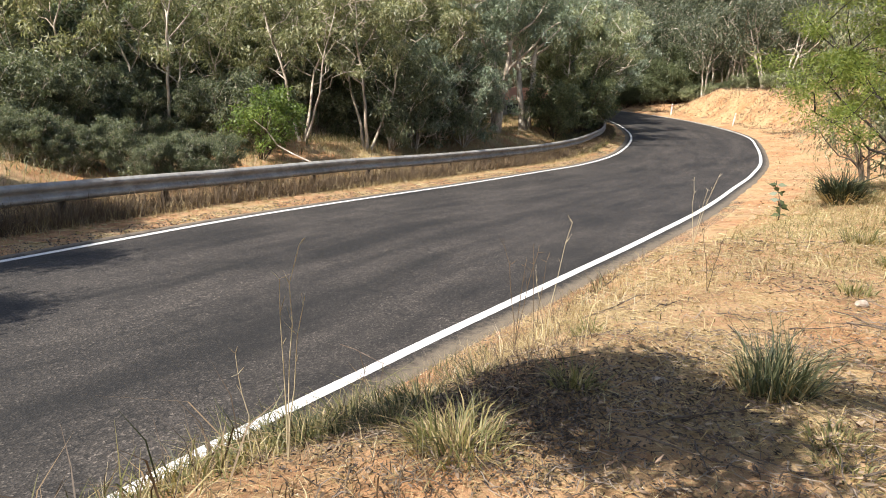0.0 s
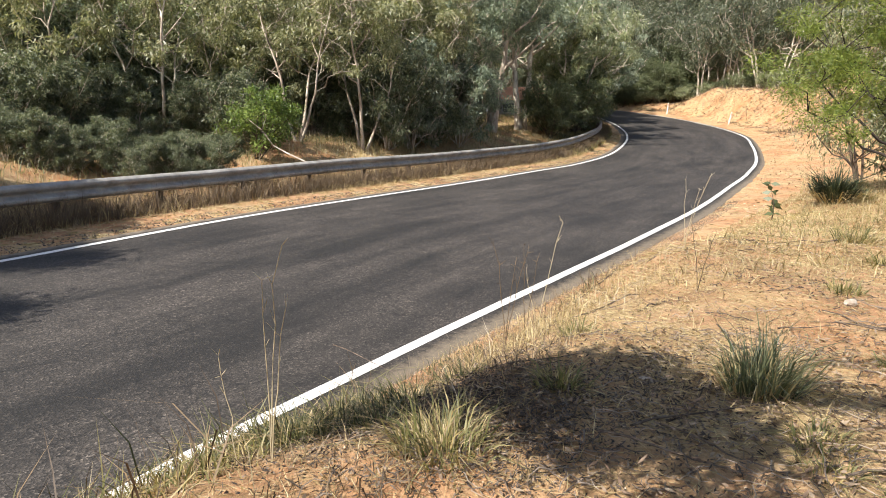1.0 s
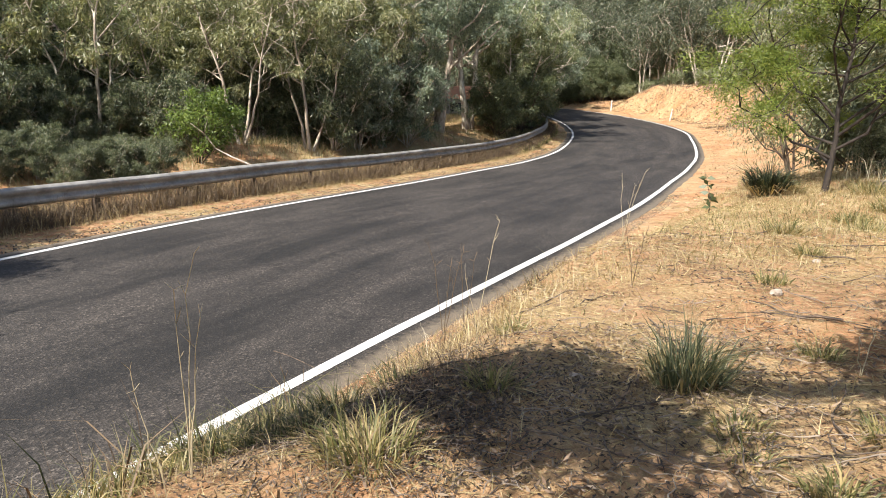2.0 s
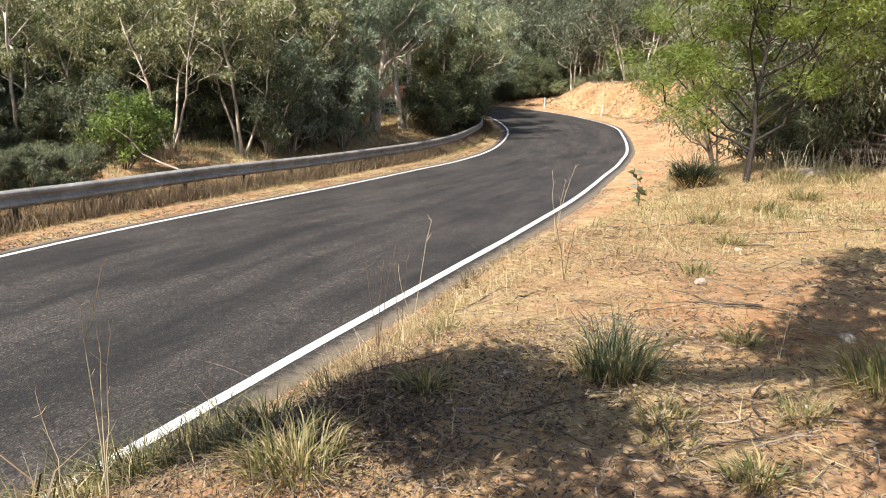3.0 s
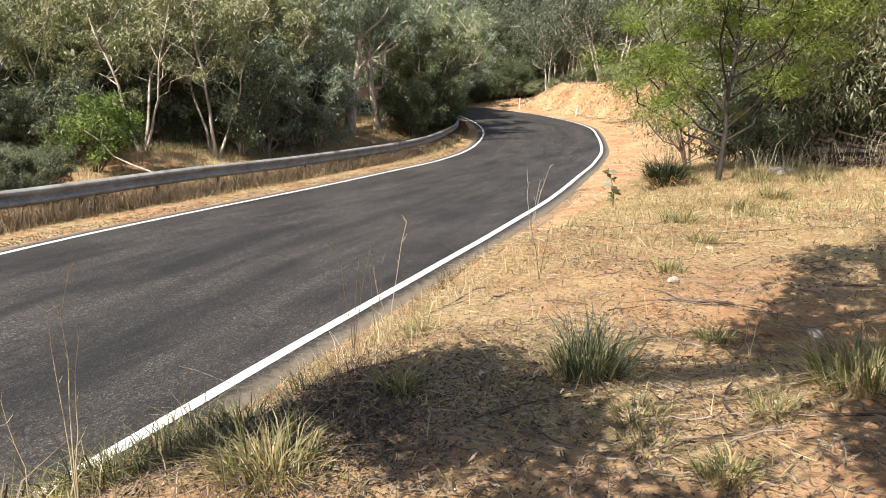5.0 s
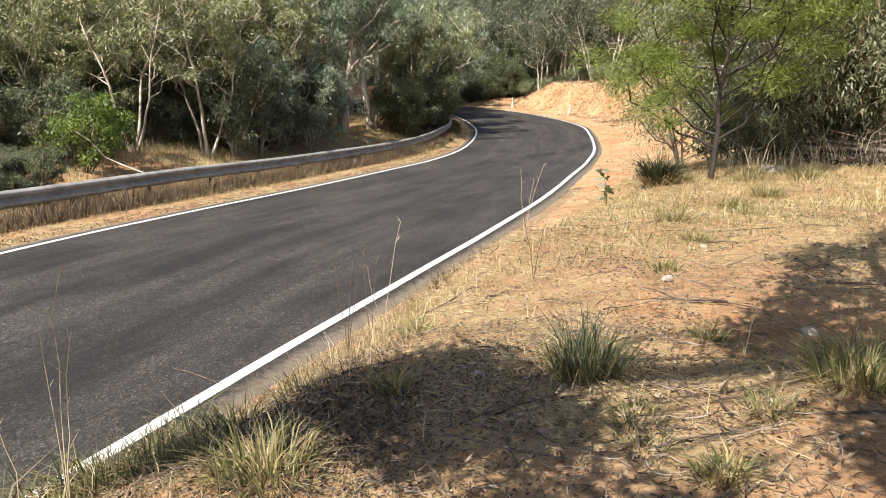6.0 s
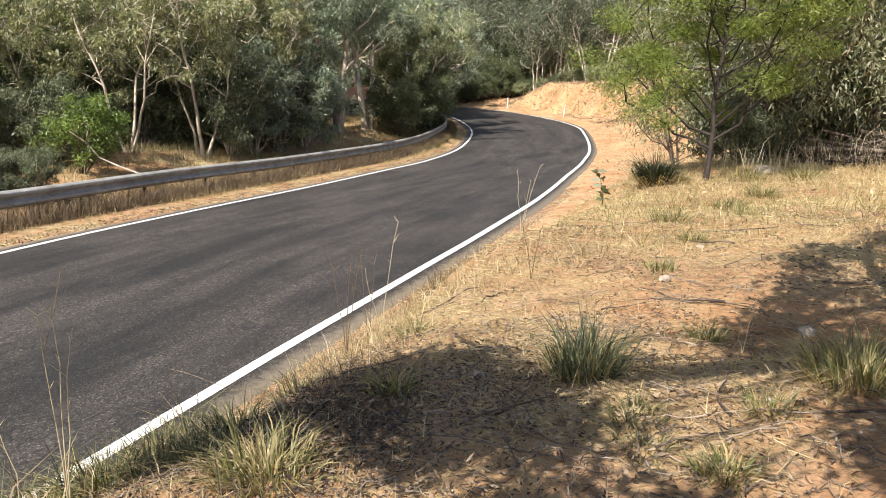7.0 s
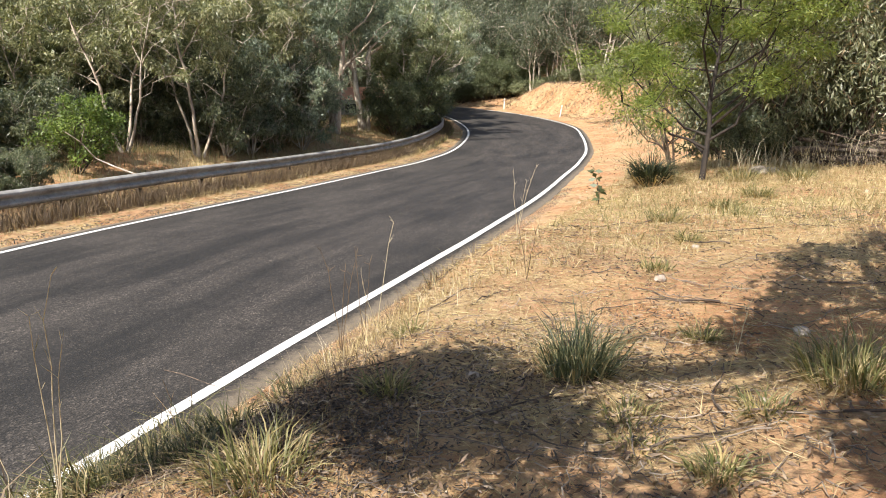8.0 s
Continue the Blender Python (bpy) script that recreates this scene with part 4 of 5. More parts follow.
tuft("tussock", 0.75, 1.39, 380, 0.19, 0.0022, 0.072, M_TUSSOCK, "grey green tussock of stiff grass blades", 1, 0.55)
tuft("tussock", 0.03, 1.12, 260, 0.115, 0.0020, 0.085, M_TUFT, "straw coloured tussock with some green blades", 2, 0.7)
tuft("tussock", 1.30, 1.16, 300, 0.15, 0.0022, 0.10, M_TUFT, "yellow green tussock at the edge of the shade", 3, 0.6)
for i, (x, y, n, h) in enumerate([(-0.20, 1.36, 260, 0.10), (-0.31, 1.44, 240, 0.11), (-0.10, 1.30, 200, 0.08), (-0.40, 1.52, 240, 0.11), (-0.05, 1.46, 200, 0.09), (-0.16, 1.52, 220, 0.10), (-0.48, 1.66, 220, 0.12), (0.10, 1.66, 160, 0.09), (-0.28, 1.30, 200, 0.08)]):
    tuft("grass_tuft", x, y, n, h, 0.0019, 0.07, M_LIP, "dark green grass tuft on the lip of the bank", 140 + i, 0.8)
tuft("mat_rush", 3.70, 6.32, 800, 0.36, 0.006, 0.12, M_DARK_TUFT, "dark green mat rush at the edge of the bench", 4, 0.65)
for i, (x, y, n, h, rad) in enumerate([(-0.44, 1.70, 320, 0.13, 0.10), (-0.26, 1.72, 260, 0.12, 0.08), (-0.58, 1.60, 220, 0.12, 0.08), (0.70, 1.02, 160, 0.05, 0.05), (1.19, 1.56, 150, 0.07, 0.04), (2.24, 3.53, 200, 0.12, 0.09), (2.66, 3.44, 200, 0.11, 0.09),
                                    (1.03, 1.09, 150, 0.06, 0.05), (0.78, 0.88, 140, 0.07, 0.04), (1.48, 2.32, 130, 0.08, 0.05), (0.30, 1.40, 140, 0.08, 0.05), (0.74, 1.12, 140, 0.06, 0.05), (3.1, 4.2, 220, 0.13, 0.1), (1.55, 1.12, 160, 0.09, 0.06),
                                    (0.45, 1.95, 130, 0.08, 0.05), (2.0, 2.9, 130, 0.08, 0.06), (3.9, 4.9, 220, 0.15, 0.12), (4.6, 6.1, 260, 0.22, 0.14), (3.95, 6.4, 260, 0.2, 0.12), (5.1, 5.9, 260, 0.2, 0.14)]):
    tuft("grass_tuft", x, y, n, h, 0.0018 + h * 0.006, rad, M_TUFT, "small half green tuft of grass in dry earth", 40 + i, 0.7)


def stalks(name, x, y, rows, material, label, seed):
    """A few thin seed stalks that rise from one foot. rows: height, lean in x, lean in y."""
    r = np.random.RandomState(seed)
    t = Tubes(4)
    for h, lx, ly in rows:
        u = np.linspace(0, 1, 7)
        p = np.stack([lx * u ** 1.5 + r.normal(0, 0.004, 7) * u, ly * u ** 1.5 + r.normal(0, 0.004, 7) * u, u * h - 0.02], 1)
        t.add(p, 0.0015 * (1.15 - 0.6 * u))
        for k in range(5):
            q = p[-1 - (k % 3)]
            e = q + r.normal(0, 0.012, 3) + np.array([0, 0, 0.018])
            t.add([q, (q + e) / 2, e], [0.0005, 0.0008, 0.0003])
    ob = t.build(name, material)
    ob.matrix_basis = pose(x, y, gz(x, y))
    return tagged(ob, label, "grass stalk", "dry stalks on the bank")


stalks("seed_stalk", -0.295, 1.12, [(0.44, 0.015, 0.02), (0.38, -0.01, 0.0), (0.33, 0.03, 0.0)], M_STRAW_PALE, "tall bleached grass stalks", 1)
stalks("seed_stalk", -0.36, 1.12, [(0.25, -0.03, 0.0)], M_STRAW_PALE, "bleached leaning grass stalk", 2)
stalks("seed_stalk", 0.35, 2.45, [(0.42, -0.02, 0.0), (0.36, 0.04, 0.0)], M_STRAW_DARK, "dark dead grass stalks", 3)
stalks("seed_stalk", 0.42, 2.6, [(0.5, 0.08, 0.0), (0.3, -0.06, 0.0)], M_STRAW_PALE, "bleached grass stalks on the bank", 4)
stalks("seed_stalk", 0.25, 2.2, [(0.4, -0.05, 0.0), (0.33, 0.02, 0.0), (0.38, 0.06, 0.0)], M_STRAW_DARK, "dark dead grass stalks", 5)
stalks("seed_stalk", 1.35, 3.6, [(0.4, -0.03, 0), (0.35, 0.05, 0), (0.42, 0.10, 0)], M_STRAW_PALE, "pale oat stalks above the bank", 6)
stalks("seed_stalk", 1.0, 2.45, [(0.28, -0.05, 0.0), (0.24, 0.05, 0)], M_STRAW_DARK, "dead brown stalks in the straw", 7)
stalks("seed_stalk", -0.2, 1.75, [(0.22, -0.04, 0.0), (0.18, 0.03, 0.0)], M_STRAW_DARK, "dark dead grass stalks", 8)
stalks("seed_stalk", 1.2, 1.42, [(0.14, 0.03, 0.0), (0.12, -0.02, 0.0)], M_STRAW_PALE, "bleached grass stalks on the bench", 9)


def seedling(x, y, tall, seed):
    """A thin young gum with a few round leaves."""
    r = np.random.RandomState(seed)
    top = empty("gum_seedling", pose(x, y, gz(x, y)), "small gum seedling with a few dark leaves", "seedling")
    t = Tubes(5)
    u = np.linspace(0, 1, 7)
    p = np.stack([0.03 * np.sin(4 * u), 0.02 * u, u * tall - 0.03], 1)
    t.add(p, 0.006 * (1.2 - u))
    t.build("stem", M_BARK_DARK, top)
    n = 22
    base = p[r.randint(2, 7, n)]
    way = r.normal(size=(n, 3)) * (1, 1, 0.5)
    for k in range(n):
        v, q = leaf_quads(base[k:k + 1], way[k:k + 1], [0.085], [0.045], r)
        quick_object("leaf", v, q, None, M_BUSH, top)


seedling(3.0, 6.07, 0.40, 5)


# ---- straw, litter and twigs on the ground ----


def scatter(n, x0, x1, y0, y1, seed, test):
    r = np.random.RandomState(seed)
    x, y = r.uniform(x0, x1, n), r.uniform(y0, y1, n)
    d, zc, hw, ya = road_frame(x, y)
    k = test(d - hw, -d - hw, x, y, r)
    return np.stack([x[k], y[k], height(x[k], y[k])], 1), r


def beside(n, side, y0, y1, e0, e1, seed, test=None):
    """Places scattered beside the road: side 1 right, -1 left; distances ahead; metres outside the edge line."""
    r = np.random.RandomState(seed)
    i = r.choice(np.nonzero((LINE[:, 1] > y0) & (LINE[:, 1] < y1))[0], n)
    off = side * (LINE[i, 3] + r.uniform(e0, e1, n))
    p = LINE[i, :2] + RIGHT[i] * off[:, None] + TAN[i] * r.uniform(-0.15, 0.15, n)[:, None]
    if test:
        p = p[test(p[:, 0], p[:, 1], r)]
    return np.column_stack([p, height(p[:, 0], p[:, 1])]), r


def straw(name, base, r, tall, wide, material, label, flat=0.6):
    n = len(base)
    lean = r.normal(0, flat, (n, 3)) * (1, 1, 0)
    v, q, t = blades(base - (0, 0, 0.01), tall * r.uniform(0.35, 1.0, n) * r.choice([0.7, 1.0, 1.5], n), wide * r.uniform(0.6, 1.3, n), lean, r)
    return tagged(quick_object(name, v, q, t, material), label, "grass", kind="stuff")


def patchy(x, y, lo=-0.15, hi=0.45, seed=9):
    return smooth(value_noise(x * 2.2, y * 2.2, seed), lo, hi)


M_EARTH = leaf_material("crumbs of earth", (0.16, 0.09, 0.05), (0.38, 0.24, 0.14), (0.55, 0.42, 0.30), 0.0, 0.9)


def lying(name, base, r, length, width, material, label, category, tilt=0.06):
    n = len(base)
    a = r.uniform(0, 6.28, n)
    way = np.stack([np.cos(a), np.sin(a), r.normal(0.02, tilt, n)], 1)
    v, q = leaf_quads(base + (0, 0, 0.003 + tilt * 0.02), way, length * r.uniform(0.5, 1.3, n), width * r.uniform(0.6, 1.3, n), r)
    return tagged(quick_object(name, v, q, None, material), label, category, kind="stuff")


def fallen_twigs(n, x0, x1, y0, y1, seed, long, thick, material, label):
    """Crooked little sticks, each a tapered tube that lies on the ground."""
    b, r = scatter(n, x0, x1, y0, y1, seed, lambda er, el, x, y, r: er > 1.2)
    t = Tubes(4)
    for p in b:
        a, ln, k = r.uniform(0, 6.28), long * r.uniform(0.3, 1.2), 6
        u = np.linspace(-0.5, 0.5, k)
        c = np.cumsum(r.normal(0, 0.05 * ln, k))
        xs, ys = p[0] + math.cos(a) * u * ln - math.sin(a) * c, p[1] + math.sin(a) * u * ln + math.cos(a) * c
        z = height(xs, ys) + thick + np.abs(r.normal(0, 0.008, k))
        t.add(np.stack([xs, ys, z], 1), thick * r.uniform(0.5, 1.2) * (1.1 - 0.6 * (u + 0.5)))
    ob = t.build("twig_litter", material)
    return tagged(ob, label, "twigs", kind="stuff")


b, r = scatter(46000, -1.4, 2.9, 0.5, 3.2, 50, lambda er, el, x, y, r: (er > 0.5) & (r.uniform(size=len(x)) < 0.10 + 0.6 * patchy(x, y)) & (y > 0.55))
straw("dry_grass", b, r, 0.05, 0.0011, M_STRAW, "short trodden straw grass", 0.7)
b, r = scatter(52000, -1.2, 3.2, 0.5, 3.6, 52, lambda er, el, x, y, r: (er > 0.6) & (r.uniform(size=len(x)) < 0.25 + 0.75 * patchy(x, y, -0.4, 0.4, 19)))
lying("fallen_straw", b, r, 0.06, 0.0016, M_STRAW, "loose straw lying on dry earth", "straw")
b, r = scatter(80000, 0.4, 7.5, 2.5, 9.5, 51, lambda er, el, x, y, r: (er > 0.5) & (r.uniform(size=len(x)) < 0.15 + 0.8 * patchy(x * 0.6, y * 0.6) * (1 - smooth(y, 7, 9))))
straw("dry_grass", b, r, 0.075, 0.002, M_STRAW, "short dry straw grass on the bench", 0.6)
b, r = scatter(60000, 0.6, 7.0, 2.8, 7.5, 53, lambda er, el, x, y, r: (er > 0.6) & (r.uniform(size=len(x)) < 0.6))
lying("fallen_straw", b, r, 0.10, 0.003, M_STRAW, "loose straw lying on the bench", "straw")
b, r = beside(7000, 1, 4.2, 9, 0.30, 2.2, 57)
straw("dry_grass", b, r, 0.10, 0.0016, M_STRAW, "thin dry grass on the road bank", 0.3)
b, r = beside(1500, 1, 2.5, 8, 0.5, 2.0, 157)
straw("dead_grass", b, r, 0.15, 0.0011, M_STRAW_DARK, "thin dead stalks on the road bank", 0.2)
b, r = beside(700, 1, 2.5, 6, 1.2, 2.4, 158)
straw("tall_straw", b, r, 0.12, 0.0009, M_STRAW_PALE, "thin bleached stalks at the top of the bank", 0.2)
b, r = scatter(7000, -1.0, 6, 0.7, 6.5, 58, lambda er, el, x, y, r: (er > 0.6) & (patchy(x, y, 0.0, 0.6, 21) > r.uniform(size=len(x))))
straw("green_grass", b, r, 0.045, 0.0016, M_TUFT, "sparse half green grass among the straw", 0.5)
b, r = scatter(9000, 3.5, 9, 5.4, 9.5, 59, lambda er, el, x, y, r: (er > 2.6) & (r.uniform(size=len(x)) < 0.6))
straw("dry_grass", b, r, 0.13, 0.0024, M_STRAW, "dry grass under the saplings", 0.5)
b, r = scatter(900, 5.2, 8.6, 6.4, 7.8, 160, lambda er, el, x, y, r: er > 2.6)
straw("tall_straw", b, r, 0.42, 0.0028, M_STRAW_PALE, "tall dry stalks among the saplings", 0.25)
b, r = scatter(26000, 1.6, 8.5, 2.8, 8.2, 159, lambda er, el, x, y, r: (er > 2.4) & (r.uniform(size=len(x)) < 0.25 + 0.75 * patchy(x * 0.7, y * 0.7, -0.3, 0.4, 23)))
straw("green_grass", b, r, 0.075, 0.0022, M_BENCH, "short olive grass on the bench", 0.55)
b, r = scatter(21000, -0.6, 3.6, 0.6, 4.2, 60, lambda er, el, x, y, r: (er > 1.3) & (r.uniform(size=len(x)) < 0.10 + 0.6 * patchy(x, y, -0.3, 0.5, 33)))
lying("leaf_litter", b, r, 0.018, 0.005, M_LITTER, "fallen brown and grey gum leaves", "leaf litter", 0.25)
b, r = scatter(3600, -0.2, 1.3, 0.6, 1.9, 63, lambda er, el, x, y, r: (er > 1.5) & (r.uniform(size=len(x)) < 0.15 + 0.85 * patchy(x * 2, y * 2, -0.3, 0.3, 34)))
lying("leaf_litter", b, r, 0.023, 0.006, M_LITTER, "dense curled gum leaves in the shade", "leaf litter", 0.35)
# litter crowded about the near shade patch; its dark colour deepens that shade
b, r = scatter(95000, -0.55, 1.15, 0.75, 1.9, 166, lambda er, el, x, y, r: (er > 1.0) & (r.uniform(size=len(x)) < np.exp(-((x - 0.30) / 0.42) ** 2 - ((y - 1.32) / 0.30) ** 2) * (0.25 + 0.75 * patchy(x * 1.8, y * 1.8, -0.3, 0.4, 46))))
lying("bark_litter", b, r, 0.014, 0.0042, M_SHED, "dark rotting bark flakes and leaves massed to deepen the shade", "bark litter", 0.3)
b, r = scatter(4000, 1.2, 2.9, 1.1, 2.6, 167, lambda er, el, x, y, r: (r.uniform(size=len(x)) < patchy(x * 1.4, y * 1.4, 0.0, 0.5, 48)))
lying("bark_litter", b, r, 0.018, 0.005, M_SHED, "dark bark flakes on the bench", "bark litter", 0.3)
b, r = scatter(5000, 6.1, 7.9, 6.5, 7.4, 168, lambda er, el, x, y, r: er > 2)
b[:, 2] += r.uniform(0, 0.10, len(b))
lying("bark_litter", b, r, 0.07, 0.02, M_SHED, "shed bark heaped among the broken branches", "bark litter", 0.4)
fallen_twigs(620, -0.2, 1.1, 0.65, 1.9, 66, 0.11, 0.0015, M_TWIG, "thin dark broken twigs under the tree")
fallen_twigs(420, 0.6, 3.4, 0.8, 4.0, 61, 0.16, 0.0017, M_TWIG, "thin fallen twigs on the bench")
fallen_twigs(46, -0.1, 3.2, 0.7, 3.8, 62, 0.34, 0.0036, M_LOG, "crooked grey fallen sticks")
b, r = scatter(5000, 1.1, 3.0, 1.1, 3.2, 67, lambda er, el, x, y, r: patchy(x, y, -0.1, 0.4, 44) > r.uniform(size=len(x)))
lying("twig_litter", b, r, 0.04, 0.0016, M_TWIG, "dark broken twigs on the bench", "twigs")
b, r = beside(9000, 1, 8, 50, 0.5, 6, 68, lambda x, y, r: r.uniform(size=len(x)) < 0.2 + 0.8 * patchy(x * 0.5, y * 0.5, -0.2, 0.5, 51))
lying("fallen_straw", b, r, 0.16, 0.012, M_STRAW, "loose straw on the sandy apron", "straw")
b, r = beside(16000, 1, 40, 66, 1.6, 9, 269)
lying("leaf_litter", b, r, 0.26, 0.03, M_LITTER, "brown litter and roots on the cut slope", "leaf litter", 0.2)
b, r = beside(5000, 1, 8, 60, 0.5, 9, 69)
lying("gravel", b, r, 0.07, 0.05, M_EARTH, "clods and stones on the sandy cut", "gravel")
b, r = beside(3000, 1, 9, 60, 1.5, 9, 169, lambda x, y, r: r.uniform(size=len(x)) < patchy(x * 0.8, y * 0.8, 0.1, 0.5, 52))
straw("dry_grass", b, r, 0.16, 0.006, M_STRAW, "tufts of dry grass on the sandy apron", 0.5)
M_GRIT = leaf_material("grey road grit", (0.03, 0.028, 0.026), (0.09, 0.08, 0.07), (0.24, 0.20, 0.16), 0.0, 0.9)
b, r = beside(16000, 1, 2.5, 18, 0.14, 0.62, 80)
lying("gravel", b, r, 0.014, 0.011, M_GRIT, "grey grit at the broken edge of the asphalt", "gravel")
b, r = beside(12000, 1, 2.5, 14, 0.10, 0.55, 180)
lying("gravel", b, r, 0.011, 0.009, M_EARTH, "tan grit swept to the edge of the asphalt", "gravel", 0.25)
b, r = beside(5000, 1, 2.5, 12, 0.18, 0.7, 181)
lying("fallen_straw", b, r, 0.06, 0.002, M_STRAW, "straw blown to the edge of the asphalt", "straw", 0.12)
b, r = beside(9000, -1, 2.5, 30, 0.22, 0.7, 81)
lying("gravel", b, r, 0.03, 0.022, M_GRIT, "grey grit along the far edge of the asphalt", "gravel")
b, r = scatter(45000, -0.8, 3.0, 0.55, 3.2, 90, lambda er, el, x, y, r: er > 0.8)
lying("fallen_straw", b, r, 0.032, 0.0010, M_STRAW, "fine chopped straw on the ground", "straw")
b, r = scatter(17000, -0.8, 3.0, 0.55, 3.2, 91, lambda er, el, x, y, r: (er > 0.8) & (r.uniform(size=len(x)) < 0.2 + patchy(x, y, 0.0, 0.5, 71)))
straw("dead_grass", b, r, 0.035, 0.0009, M_STRAW_DARK, "dead grass stubble on the ground", 0.8)
# greener, taller grass on the lip of the bank above the line
b, r = scatter(16000, -1.4, 0.6, 0.55, 2.4, 191, lambda er, el, x, y, r: (er > 0.7) & (er < 2.0) & (r.uniform(size=len(x)) < 0.05 + 0.95 * patchy(x * 1.3, y * 1.3, 0.05, 0.45, 83)))
straw("green_grass", b, r, 0.085, 0.0018, M_TUFT, "half green grass on the lip of the bank", 0.5)
b, r = scatter(26000, -1.4, 0.5, 0.9, 2.4, 192, lambda er, el, x, y, r: (er > 0.7) & (er < 2.4) & (r.uniform(size=len(x)) < 0.05 + 0.7 * patchy(x * 1.3, y * 1.3, 0.0, 0.5, 84)))
straw("dead_grass", b, r, 0.07, 0.0014, M_STRAW_DARK, "dead brown grass on the lip of the bank", 0.6)
b, r = beside(5200, 1, 2.6, 7, 0.40, 1.9, 193, lambda x, y, r: r.uniform(size=len(x)) < 0.15 + 0.85 * patchy(x * 1.3, y * 1.3, -0.1, 0.4, 85))
straw("green_grass", b, r, 0.15, 0.0026, M_LIP, "rank half green grass hanging over the bank", 0.5)
b, r = beside(3600, 1, 2.6, 7, 0.45, 2.0, 194, lambda x, y, r: r.uniform(size=len(x)) < patchy(x * 1.1, y * 1.1, -0.1, 0.4, 86))
straw("dead_grass", b, r, 0.16, 0.002, M_STRAW_DARK, "dead brown grass hanging over the bank", 0.5)
# crumbs of earth and gravel
b, r = scatter(9000, -1.4, 3.2, 0.5, 4.5, 64, lambda er, el, x, y, r: er > 0.25)
lying("gravel", b, r, 0.007, 0.006, M_EARTH, "fine gravel and crumbs of earth", "gravel")
b, r = beside(5000, 1, 2.5, 14, 0.16, 0.7, 65)
lying("gravel", b, r, 0.016, 0.012, M_EARTH, "loose gravel at the edge of the asphalt", "gravel")


def stick(x, y, z, length, turn, tilt, label):
    t = Tubes(5)
    u = np.linspace(0, 1, 6)
    t.add(np.stack([(u - 0.5) * length, 0.02 * np.sin(5 * u), 0.006 * np.cos(7 * u)], 1), 0.0024 * (1.2 - 0.8 * u))
    ob = t.build("stick", M_LOG)
    ob.matrix_basis = pose(x, y, z, 0, tilt, turn)
    return tagged(ob, label, "stick", "fallen sticks")


stick(-0.36, 3.2, 0.74, 0.44, -38, 3, "bleached dry stick leaning out over the bank")
for x, y, ln, turn in [(1.13, 1.91, 0.22, 20), (1.35, 1.85, 0.3, -20), (0.55, 1.22, 0.35, 25), (1.0, 1.2, 0.3, 60), (1.35, 1.2, 0.4, 5), (0.45, 1.05, 0.3, -30), (1.8, 2.3, 0.3, 40), (0.3, 1.6, 0.25, 30), (0.85, 1.0, 0.3, 12)]:
    stick(x, y, gz(x, y) + 0.012, ln, turn, 0, "thin grey fallen stick on dry earth")

# ---- the far verge: dry grass about the rail ----
b, r = beside(26000, -1, 2, 30, 0.75, 2.6, 70, lambda x, y, r: r.uniform(size=len(x)) < 0.25 + 0.75 * patchy(x * 0.4, y * 0.4))
straw("dry_grass", b, r, 0.20, 0.003, M_STRAW, "dry grass along the foot of the rail", 0.75)
# dead grass, laid dense so its brown also stands in for shade below the rail
b, r = beside(44000, -1, 2, 46, 1.0, 2.9, 73)
straw("dead_grass", b, r, 0.27, 0.0045, M_STRAW_DARK, "dead brown grass about the rail posts, dense to darken the shade there", 0.7)
b, r = beside(5000, -1, 2, 40, 0.85, 1.30, 92, lambda x, y, r: r.uniform(size=len(x)) < patchy(x * 0.5, y * 0.5, 0.0, 0.5, 37))
straw("tall_straw", b, r, 0.26, 0.0032, M_STRAW, "tall dry grass in front of the rail posts", 0.3)
# taller dead grass; its dark colour adds to the shadow band under the beam
b, r = beside(34000, -1, 2, 44, 1.05, 1.75, 93)
straw("dead_grass", b, r, 0.40, 0.005, M_STRAW_DARK, "dead grass grown through the rail posts, standing in for rail shade", 0.4)
b, r = beside(14000, -1, 2, 40, 0.4, 2.0, 75)
lying("fallen_straw", b, r, 0.16, 0.012, M_STRAW, "flattened straw beside the road", "straw")
b, r = beside(30000, -1, 3, 40, 1.8, 6, 71, lambda x, y, r: r.uniform(size=len(x)) < 0.15 + 0.85 * patchy(x * 0.3, y * 0.3, -0.3, 0.3))
straw("dry_grass", b, r, 0.30, 0.003, M_STRAW, "tall dry grass behind the rail", 0.5)
b, r = beside(30000, -1, 4, 46, 2.6, 10, 72)
straw("green_grass", b, r, 0.26, 0.0045, M_TUFT, "rank half green grass under the trees", 0.7)
b, r = beside(9000, -1, 3, 24, 3.8, 8.5, 172, lambda x, y, r: r.uniform(size=len(x)) < 0.2 + 0.8 * patchy(x * 0.4, y * 0.4, -0.3, 0.3, 62))
straw("weeds", b, r, 0.42, 0.008, M_BUSH, "dark rank weeds under the trees", 0.75)
b, r = beside(1800, -1, 3, 30, 2.4, 5.5, 173)
straw("tall_straw", b, r, 0.42, 0.003, M_STRAW_PALE, "pale seeding grass behind the rail", 0.15)
b, r = beside(5000, -1, 26, 46, 0.9, 3.0, 76)
straw("green_grass", b, r, 0.30, 0.012, M_TUFT, "half green grass inside the bend", 0.35)
b, r = beside(15000, 1, 34, 66, 1.8, 9, 174, lambda x, y, r: r.uniform(size=len(x)) < 0.15 + 0.85 * patchy(x * 0.6, y * 0.6, -0.1, 0.4, 61))
straw("dead_grass", b, r, 0.22, 0.014, M_STRAW_DARK, "dead brown grass on the cut slope", 0.5)
b, r = beside(15000, 1, 16, 66, 1.8, 11, 74, lambda x, y, r: r.uniform(size=len(x)) < 0.15 + 0.85 * patchy(x * 0.3, y * 0.3))
